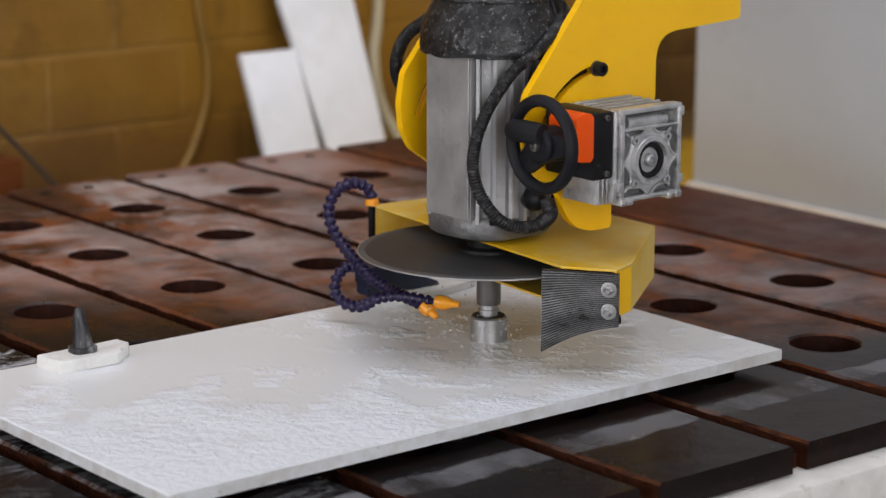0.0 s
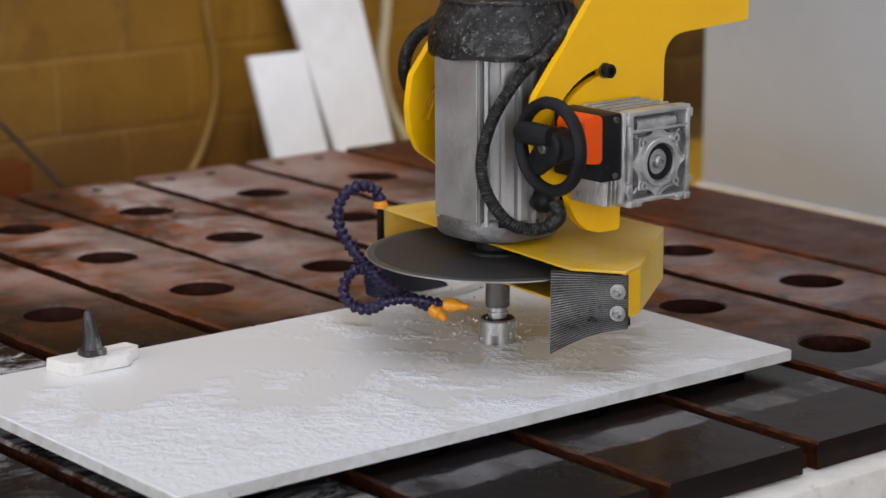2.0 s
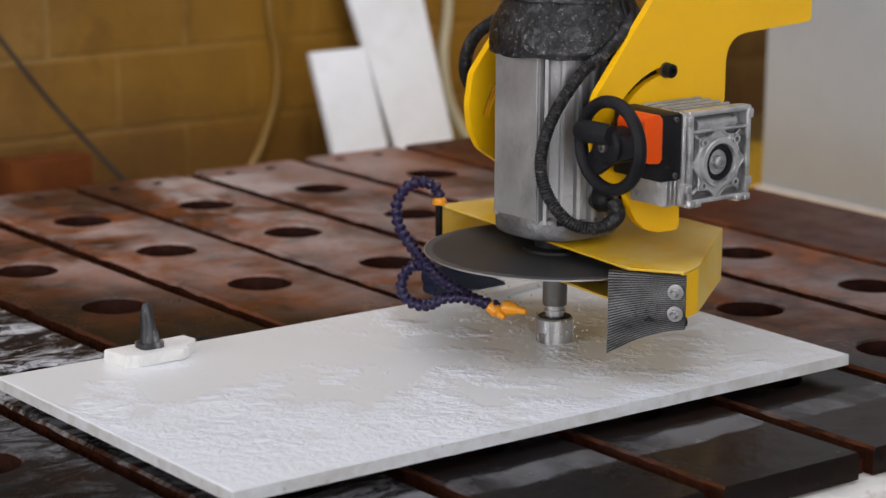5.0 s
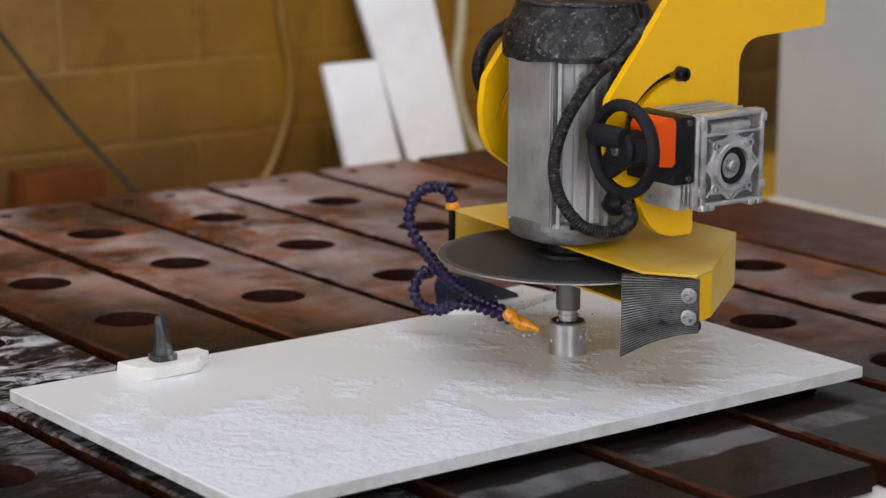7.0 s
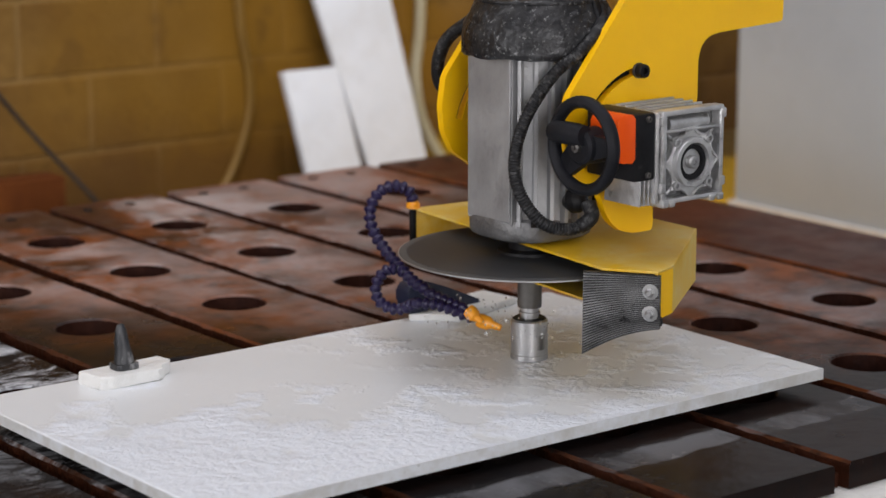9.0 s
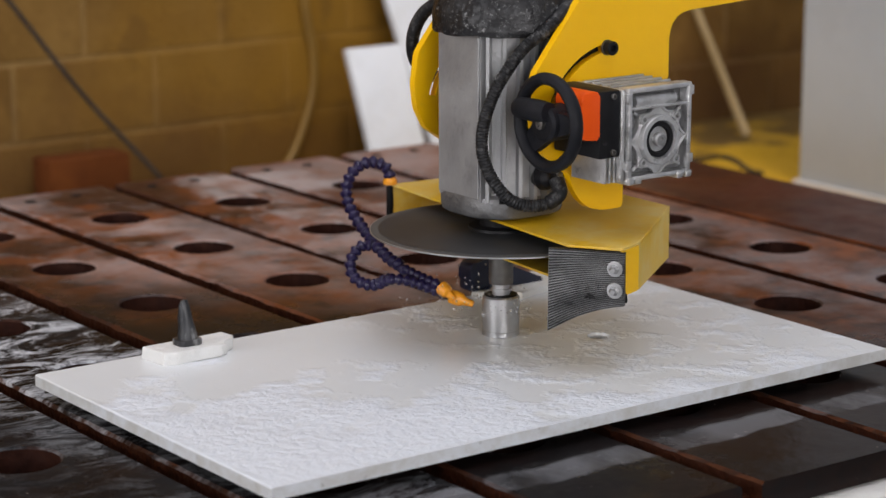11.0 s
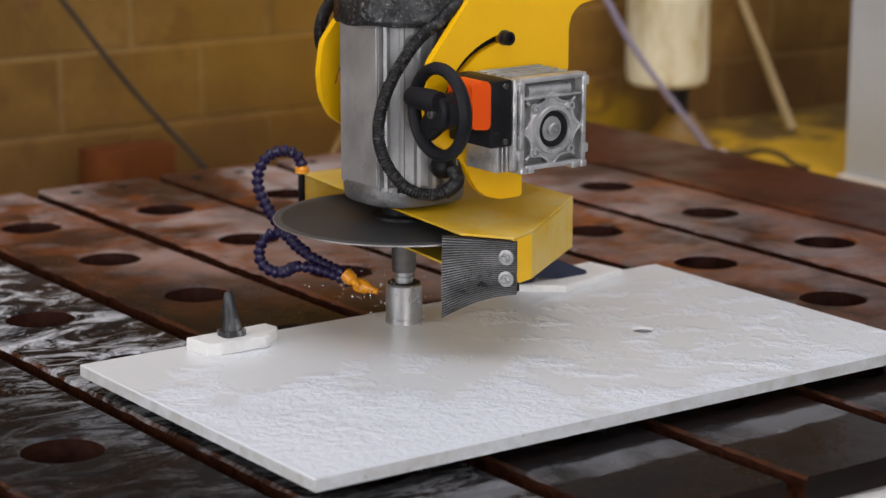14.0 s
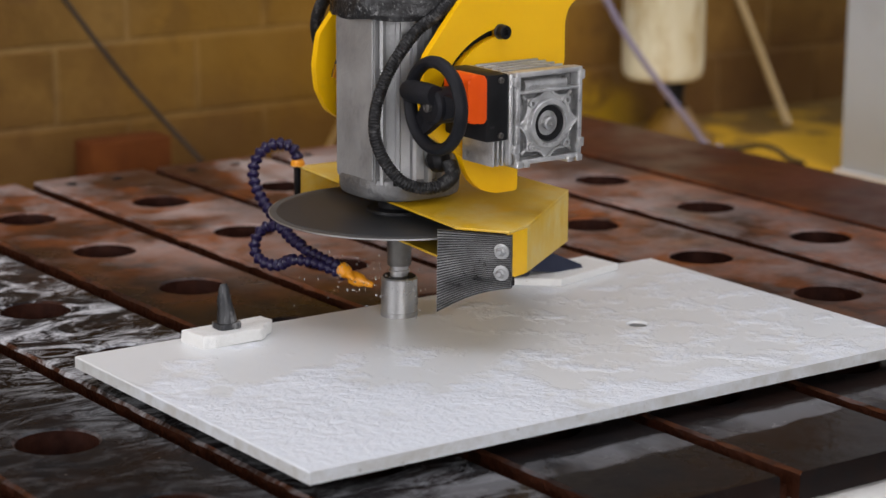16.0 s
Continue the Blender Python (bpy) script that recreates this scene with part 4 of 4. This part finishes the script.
    for y in (-0.13, 0.13):
        plate = part("fork_plate", slotted(bmesh.new(), rounded(fork, 0.007, 3), slot, y - 0.006, y + 0.006), YELLOW, h, "yellow enamelled side plate with a curved slot")
        yo = y - 0.0065
        m = Matrix.Translation((0.0705, yo, 0.3895)) @ pose(0, 0, 0, 90)
        part("slot_washer", lathe(bmesh.new(), [(0.0105, 0), (0.0105, 0.003), (0.006, 0.003)], 18), DARK_STEEL, plate, at=m)
        part("slot_bolt", lathe(bmesh.new(), [(0.0092, 0.003), (0.0095, 0.013), (0.0085, 0.0145), (0.005, 0.0145), (0.0045, 0.009), (0, 0.009)], 18), BLACK, plate, "black socket-head bolt", m)
    part("top_plate", box(bmesh.new(), 0.058, 0.345, -0.136, 0.136, 0.4957, 0.5045, 0.0015), YELLOW, h, "yellow plate bridging the fork")
    part("carriage_block", box(bmesh.new(), 0.075, 0.335, -0.115, 0.115, 0.505, 0.78, 0.004), BLACK, h, "dark lifting carriage")
    part("pivot_shaft", cyl(bmesh.new(), (0.090, -0.124, 0.272), (0.090, 0.124, 0.272), 0.016), DARK_STEEL, h)
    # black sheet added behind the slot, where only shade shows
    part("slot_backing", prism(bmesh.new(), [(-0.040, 0.296), (0.0, 0.28), (0.09, 0.36), (0.09, 0.402), (-0.005, 0.402), (-0.040, 0.365)], -0.121, -0.113, "xz"), BLACK, h, "black sheet added behind the slot to keep it dark", smooth=False)
    part("motor_cradle", box(bmesh.new(), 0.066, 0.082, -0.06, 0.06, 0.20, 0.36, 0.003), BLACK, h)

    # worm gearbox on the near plate
    g = part("gearbox", box(bmesh.new(), 0.013, 0.120, -0.224, -0.136, 0.232, 0.348, 0.004), CAST_MID, h, "cast aluminium worm gearbox", pose(0.0075, 0, 0.0))
    yf = -0.240
    bm = bmesh.new()
    for x0, x1, z0, z1 in ((0.0135, 0.0205, 0.228, 0.351), (0.1165, 0.1235, 0.228, 0.351), (0.018, 0.1185, 0.228, 0.2345), (0.018, 0.1185, 0.344, 0.351), (0.018, 0.1185, 0.3215, 0.3255)):
        box(bm, x0, x1, yf, -0.222, z0, z1, 0.0016)
    for x in (0.019, 0.031, 0.104, 0.119):
        box(bm, x - 0.0055, x + 0.0055, yf - 0.002, -0.150, 0.2235, 0.233, 0.002)
    for x, z in ((0.1224, 0.249), (0.1224, 0.340), (0.0146, 0.249), (0.0146, 0.338)):
        box(bm, x - 0.0050, x + 0.0050, yf - 0.001, -0.226, z - 0.0065, z + 0.0065, 0.002)
    part("face_frame", bm, CAST_ALU, g)
    cx, cz = 0.0695, 0.279
    turn = Matrix.Translation((cx, 0, cz)) @ pose(0, 0, 0, 90)
    part("bore_ring", lathe(bmesh.new(), [(0.0330, 0.222), (0.0330, 0.240), (0.0318, 0.242), (0.0262, 0.242), (0.0240, 0.236), (0.0235, 0.228)], 48, turn), CAST_ALU, g, "machined ring round the bore")
    part("bore_seal", lathe(bmesh.new(), [(0.0238, 0.226), (0.0238, 0.2375), (0.0180, 0.2375), (0.0165, 0.233), (0.011, 0.233)], 36, turn), BLACK, g, "black shaft seal")
    part("bore_screw", lathe(bmesh.new(), [(0.0090, 0.230), (0.0090, 0.240), (0.0070, 0.242), (0.0038, 0.242), (0.003, 0.239), (0, 0.239)], 24, turn), BRIGHT_STEEL, g, "bright end screw")
    # scalloped web round the bore: eight points with hollows between them
    star = []
    for k in range(64):
        q = (k % 8) / 8
        r = 0.0485 - 0.0105 * math.sin(math.pi * q) ** 0.75
        a = math.tau * k / 64
        star.append((min(max(cx + r * math.cos(a), 0.019), 0.1185), cz + min(r * 1.02, 0.0475) * math.sin(a)))
    part("web_plate", prism(bmesh.new(), star, -0.2335, -0.226, "xz"), CAST_ALU, g, "recessed cast web")
    ridge = [Vector((u, -0.2345, w)) for u, w in star]
    part("web", tube(bmesh.new(), ridge + ridge[:1], 0.0020, 7), CAST_ALU, g, "scalloped cast rib")
    for k in range(4):
        a = math.tau * (k + 0.5) / 4
        m = Matrix.Translation((cx + 0.0405 * math.cos(a), -0.226, cz + 0.0405 * math.sin(a))) @ pose(0, 0, 0, 90)
        part("screw_boss", lathe(bmesh.new(), [(0.0060, 0), (0.0060, 0.0140), (0.0032, 0.0142), (0.0028, 0.006), (0, 0.006)], 16), CAST_ALU, g, at=m)
        bm = cyl(bmesh.new(), (cx + 0.044 * math.cos(a), -0.231, cz + 0.044 * math.sin(a)), (cx + 0.058 * math.cos(a), -0.231, cz + 0.055 * math.sin(a)), 0.0022, seg=8)
        part("corner_rib", bm, CAST_ALU, g)
    bm = bmesh.new()
    for k in range(5):
        box(bm, 0.014, 0.118, -0.222 + 0.018 * k, -0.2185 + 0.018 * k, 0.346, 0.3505, 0.0008)
    cyl(bm, (0.03, -0.228, 0.331), (0.10, -0.228, 0.331), 0.009, seg=14)
    part("top_ribs", bm, CAST_ALU, g)
    fins = part("fin_block", box(bmesh.new(), -0.028, 0.010, -0.200, -0.165, 0.238, 0.272, 0.001), CAST_DARK, h, "cast block with cooling fins under the flange", pose(0.022, 0, -0.002))
    for k in range(5):
        part("cooling_fin", box(bmesh.new(), -0.030 + 0.0075 * k, -0.0275 + 0.0075 * k, -0.228, -0.160, 0.229, 0.272, 0.0006), CAST_ALU, fins)
    part("flange_plate", box(bmesh.new(), 0.004, 0.0125, -0.236, -0.140, 0.228, 0.350, 0.004), CAST_ALU, g)
    part("flange_cover", box(bmesh.new(), -0.0325, 0.004, -0.236, -0.142, 0.262, 0.351, 0.004), BLACK, g, "black flange cover")
    screw("flange_bolt", g, Matrix.Translation((-0.010, -0.236, 0.270)) @ pose(0, 0, 0, 90), 0.004, 0.004, DARK_STEEL)
    screw("flange_bolt", g, Matrix.Translation((-0.010, -0.236, 0.343)) @ pose(0, 0, 0, 90), 0.004, 0.004, DARK_STEEL)

    # orange position counter and handwheel on the worm shaft
    bm = prism(bmesh.new(), rounded([(-0.074, 0.286), (-0.0455, 0.283), (-0.0455, 0.346), (-0.066, 0.349), (-0.076, 0.342)], 0.005), -0.238, -0.185, "xz", 0.003)
    part("counter_box", bm, ORANGE, h, "orange plastic position counter", pose(0.0195, 0, 0.005))
    wheel = Matrix.Translation((-0.0785, -0.197, 0.311)) @ pose(0, 0, 0, 0, -90)
    bm = bmesh.new()
    ring = [Vector((0.0570 * math.cos(a), 0.0570 * math.sin(a), 0)) for a in np.linspace(0, math.tau, 57)]
    rows = []
    for p in ring[:-1]:
        d = p.normalized()
        rows.append([bm.verts.new(p + d * 0.0082 * math.cos(q) + Vector((0, 0, 0.0095 * math.sin(q)))) for q in np.linspace(0, math.tau, 13)[:-1]])
    for k in range(len(rows)):
        r0, r1 = rows[k], rows[(k + 1) % len(rows)]
        for q in range(12):
            bm.faces.new((r0[q], r0[(q + 1) % 12], r1[(q + 1) % 12], r1[q]))
    hw = part("handwheel", bm, WHEEL_BLACK, h, "black bakelite handwheel", wheel)
    bm = prism(bmesh.new(), rounded([(0.014, -0.052), (0.016, 0.0), (0.010, 0.020), (-0.026, 0.050), (-0.046, 0.034), (-0.020, -0.006), (-0.006, -0.052)], 0.006), -0.012, 0.000, "xy", 0.002)
    part("spoke", bm, WHEEL_BLACK, hw)
    part("hub", lathe(bmesh.new(), [(0.024, -0.030), (0.024, 0.006), (0.020, 0.010), (0.009, 0.010)], 24), WHEEL_BLACK, hw)
    part("hub_bolt", lathe(bmesh.new(), [(0.0075, 0.010), (0.0075, 0.015), (0.004, 0.016), (0.003, 0.013), (0, 0.013)], 8), DARK_STEEL, hw, "steel hub bolt")
    part("shaft_collar", cyl(bmesh.new(), (0, 0, -0.06), (0, 0, -0.03), 0.018), BLACK, hw)
    part("grip", lathe(bmesh.new(), [(0.013, -0.012), (0.0145, 0.0), (0.0148, 0.025), (0.0140, 0.040), (0.012, 0.045), (0.0, 0.046)], 22), WHEEL_BLACK, hw, "worn black tubular spoke", pose(0.016, 0.0, 0.010, -84))
    knob = lathe(bmesh.new(), [(0.006, 0.0), (0.010, 0.004), (0.0165, 0.012), (0.0175, 0.022), (0.013, 0.030), (0.008, 0.033), (0.0, 0.033)], 18)
    part("cable_gland", knob, BLACK, h, "black cable gland", Matrix.Translation((-0.010, -0.082, 0.211)) @ pose(0, 0, 0, 75, 0, 20))

    # corrugated supply conduit looping down the motor, and a smooth one behind it
    line = even(spline([(0.052, -0.082, 0.468), (0.022, -0.114, 0.448), (-0.018, -0.117, 0.418), (-0.046, -0.099, 0.389), (-0.076, -0.080, 0.333), (-0.091, -0.074, 0.277), (-0.088, -0.083, 0.232), (-0.065, -0.102, 0.193),
                        (-0.029, -0.119, 0.183), (-0.003, -0.129, 0.197), (0.001, -0.118, 0.216)], 14), 0.0011)
    last = len(line) - 40
    part("conduit", tube(bmesh.new(), line, lambda k: 0.0102 if k > last else 0.0080 + ((0.0008 if k % 4 < 2 else -0.0002) if k > 70 else 0.0022 * (1 - k / 90)), 14), CONDUIT, h, "black corrugated conduit dusted grey")
    line = spline([(0.03, 0.10, 0.47), (0.0, 0.131, 0.437), (-0.012, 0.167, 0.41), (-0.017, 0.184, 0.377), (-0.009, 0.191, 0.343), (0.007, 0.178, 0.323), (0.03, 0.14, 0.31)], 10)
    part("rear_conduit", tube(bmesh.new(), line, 0.0095, 12), CONDUIT, h, "black conduit behind the motor")

    # ball-jointed coolant hose with two amber nozzles
    hose = part("coolant_hose", lathe(bmesh.new(), [(0.0105, 0.0), (0.0105, 0.006), (0.007, 0.011)], 16), NOZZLE, h, "violet-blue ball-jointed coolant hose with amber socket", pose(-0.002, 0.264, 0.1485))
    back = -Vector((-0.002, 0.264, 0.1485))
    hose_links(hose, [p + back for p in spline([(-0.002, 0.264, 0.158), (-0.004, 0.265, 0.17), (-0.014, 0.274, 0.18), (-0.035, 0.279, 0.182), (-0.055, 0.283, 0.171), (-0.069, 0.281, 0.147),
                                                (-0.071, 0.27, 0.123), (-0.068, 0.254, 0.104), (-0.067, 0.227, 0.086), (-0.067, 0.2, 0.072), (-0.066, 0.174, 0.06), (-0.063, 0.145, 0.053)], 10)], 0.0090, 0.0118)
    hose_links(hose, [p + back for p in spline([(-0.067, 0.2, 0.072), (-0.083, 0.215, 0.077), (-0.102, 0.217, 0.063), (-0.11, 0.211, 0.042), (-0.105, 0.194, 0.028), (-0.094, 0.171, 0.027), (-0.09, 0.142, 0.043)], 10)], 0.0086, 0.0114)
    ends = []
    for pivot, way, a, b in (
            ((-0.063, 0.145, 0.053), [(-0.063, 0.145, 0.053), (-0.06, 0.116, 0.047), (-0.057, 0.088, 0.043), (-0.054, 0.072, 0.039)], (-0.055, 0.075, 0.040), (-0.049, 0.054, 0.027)),
            ((-0.09, 0.142, 0.043), [(-0.09, 0.142, 0.043), (-0.078, 0.119, 0.05), (-0.066, 0.095, 0.051), (-0.054, 0.072, 0.049), (-0.039, 0.059, 0.046)], (-0.041, 0.062, 0.0465), (-0.026, 0.033, 0.046))):
        pivot = Vector(pivot)
        end = part("hose_end", lathe(bmesh.new(), [(0.006, -0.006), (0.0090, -0.003), (0.0090, 0.003), (0.006, 0.006)], 12), HOSE, h, "violet-blue hose end with an amber nozzle")
        hose_links(end, [p - pivot for p in spline(way, 10)], 0.0082, 0.0112)
        a, b = Vector(a) - pivot, Vector(b) - pivot
        turn = Matrix.Translation(a) @ (b - a).to_track_quat("Z", "Y").to_matrix().to_4x4()
        l = (b - a).length
        part("nozzle", lathe(bmesh.new(), [(0.0095, -0.002), (0.0105, 0.004), (0.0095, l * 0.45), (0.0060, l * 0.6), (0.0042, l), (0.0026, l), (0.0024, l * 0.7)], 16, turn), NOZZLE, end, "amber plastic nozzle")
        ends.append((end, pivot))
    return h, sp, ends


head, spindle, hose_ends = saw_head()


def water_spray():
    """Drops thrown up where the nozzles wet the bit; they travel with the head."""
    rng = random.Random(4)
    bm = bmesh.new()
    for k in range(120):
        a, d = rng.uniform(1.2, 4.6), abs(rng.gauss(0, 0.055)) + 0.028
        z = max(0.0015, 0.012 + abs(rng.gauss(0, 0.020)))
        r = rng.uniform(0.0005, 0.0016)
        bmesh.ops.create_icosphere(bm, subdivisions=1, radius=r, matrix=Matrix.LocRotScale((math.cos(a) * d, math.sin(a) * d, z), None, (1, 1, rng.uniform(1, 1.7))))
    return tagged(part("water_spray", bm, WATER, None, at=pose(*AXIS, SLAB_TOP)), "clear water drops flying round the drill bit", "water drops", kind="stuff")


spray = water_spray()


# ---------------------------------------------------------------- what stands behind the table
def offcut_board(low, high, length, at, label):
    """A sawn strip: low and high are the widths' ends at the foot and at the top."""
    bm = prism(bmesh.new(), [(low[0], 0), (low[1], 0), (high[1], length), (high[0], length)], -0.01, 0.01, "xz", 0.0015)
    return tagged(part("stone_offcut_board", bm, WHITE_BOARD, None, label, at), "", "stone board", "boards against the wall")


offcut_board((-0.085, 0.09), (-0.195, 0.055), 0.66, pose(1.875, 1.10, 0.004, -17), "long white stone strip leaning on the wall")
offcut_board((-0.081, 0.085), (-0.107, 0.060), 0.35, pose(1.672, 1.10, 0.004, -17), "short white stone strip leaning on the wall")


def line_thing(name, points, radius, mat, label, category):
    return tagged(part(name, tube(bmesh.new(), spline(points, 10), radius, 10), mat), label, category)


line_thing("leaning_cable", [(0.52, 1.26, 0.72), (0.662, 1.2, 0.508), (0.80, 1.14, 0.30), (0.952, 1.06, 0.10), (1.0, 1.02, 0.008)], 0.0060, GREY_CABLE, "dark cable running slanted down the wall to the floor", "cable")
line_thing("ochre_hose", [(1.50, 1.322, 0.9), (1.522, 1.322, 0.473), (1.55, 1.322, 0.30), (1.538, 1.322, 0.19), (1.47, 1.31, 0.06), (1.38, 1.28, 0.014), (1.25, 1.22, 0.012)], 0.0115, OCHRE_HOSE, "ochre hose hanging down the block wall", "hose")
line_thing("pale_hose", [(2.10, 1.318, 0.9), (2.094, 1.318, 0.431), (2.078, 1.318, 0.27), (2.105, 1.31, 0.13), (2.17, 1.27, 0.02), (2.3, 1.2, 0.016)], 0.0145, PALE_HOSE, "pale translucent hose hanging down the wall", "hose")
line_thing("lilac_hose", [(1.87, 0.93, 0.72), (1.94, 0.925, 0.58), (2.033, 0.92, 0.439), (2.118, 0.92, 0.319), (2.214, 0.92, 0.208), (2.306, 0.92, 0.109), (2.398, 0.918, 0.012), (2.43, 0.90, 0.010)], 0.0082, LILAC, "lilac-grey hose slanting down to the yellow floor", "hose")
line_thing("cable_loop", [(2.43, 0.89, 0.008), (2.453, 0.845, 0.012), (2.455, 0.78, 0.030), (2.457, 0.72, 0.028), (2.46, 0.67, 0.010), (2.46, 0.62, 0.008)], 0.007, GREY_CABLE, "dark cable loop lying on the floor", "cable")
bm = cyl(bmesh.new(), (2.829, 1.062, 0.004), (2.846, 1.318, 0.36), 0.0125, 0.011, 14)
tagged(part("wooden_stick", bm, STICK), "pale wooden stick leaning on the back wall", "stick")


def drum():
    t = thing("cream_drum", "stained cream plastic drum on a dark stand", "drum", pose(2.375, 1.08, 0))
    part("drum_body", lathe(bmesh.new(), [(0.09, 0.175), (0.105, 0.185), (0.110, 0.21), (0.110, 0.40), (0.113, 0.405), (0.113, 0.42), (0.110, 0.425), (0.110, 0.72), (0.10, 0.74)], 40), CREAM_DRUM, t)
    part("stand_post", lathe(bmesh.new(), [(0.026, 0.085), (0.024, 0.12), (0.030, 0.175)], 20), BLACK, t, at=pose(0.045, 0, 0))
    part("stand_foot", lathe(bmesh.new(), [(0.11, 0.0), (0.11, 0.012), (0.085, 0.030), (0.060, 0.060), (0.040, 0.092), (0.03, 0.094)], 28), OCHRE_HOSE, t, "ochre slurry-caked foot", at=pose(0.045, 0, 0))
    return t


drum()
tagged(part("loose_brick", box(bmesh.new(), 0.735, 0.945, 1.20, 1.29, 0.0, 0.145, 0.003), RED_BRICK), "dark red clay block lying at the wall's foot", "brick")

# blocks of the back wall
BLOCK_L, BLOCK_H, JOINT = 0.38, 0.19, 0.010
block = finish(box(bmesh.new(), -BLOCK_L / 2 + JOINT / 2, BLOCK_L / 2 - JOINT / 2, -0.004, 0.008, -BLOCK_H / 2 + JOINT / 2, BLOCK_H / 2 - JOINT / 2, 0.004, 1), "block", BLOCK, False)
for c in range(6):
    for k in range(-2, 11):
        b = new("block", block)
        b.parent = wall
        b.matrix_basis = pose(0.714 + (k + (0.5 if c % 2 else 0.0)) * BLOCK_L - 0.0, 1.334 + 0.0006 * ((k * 7 + c * 3) % 3), 0.075 + BLOCK_H * c)


# ---------------------------------------------------------------- motion
# seconds, shift of the head in x, y and z: it lifts out of the first hole, crosses the slab and starts the next
TRAVEL = [(0.0, 0, 0, 0.0014), (1.0, 0, 0, 0.001), (2.5, 0, 0, 0), (3.5, 0, 0, 0), (4.2, 0, 0, 0), (6.5, 0, 0, 0.0104), (7.0, 0, 0, 0.0132), (7.5, 0, 0, 0.0156), (8.0, 0, 0, 0.0184),
          (8.5, 0, 0, 0.021), (9.0, 0, 0, 0.0233), (9.2, 0, 0, 0.0233), (9.5, -0.0135, 0.0095, 0.0233), (9.7, -0.0235, 0.0200, 0.0233), (11.8, -0.1370, 0.1225, 0.0233), (12.0, -0.1462, 0.1325, 0.0233),
          (12.5, -0.1735, 0.1600, 0.0233), (13.0, -0.2020, 0.1855, 0.0233), (13.5, -0.2318, 0.2131, 0.0233), (13.8, -0.2374, 0.2218, 0.0233), (14.0, -0.2385, 0.2230, 0.0233), (16.0, -0.2385, 0.2230, 0.0228)]


def motions():
    rows = [(t, pose(AXIS[0] + x, AXIS[1] + y, SLAB_TOP + z)) for t, x, y, z in TRAVEL]
    walk(head, rows)
    walk(spray, rows)
    walk(spindle, [(k * 0.1, pose(0, 0, 0, 0, 0, (k * 83) % 360)) for k in range(161)])
    # the hose ends are bent over while the head lifts
    for (end, p), (rx, rz) in zip(hose_ends, ((2, 8), (15, 7))):
        up, low = pose(*p), pose(p.x, p.y, p.z - 0.002, rx, 3, rz)
        walk(end, [(0.0, up), (4.2, up), (6.3, low), (16.0, low)])


motions()
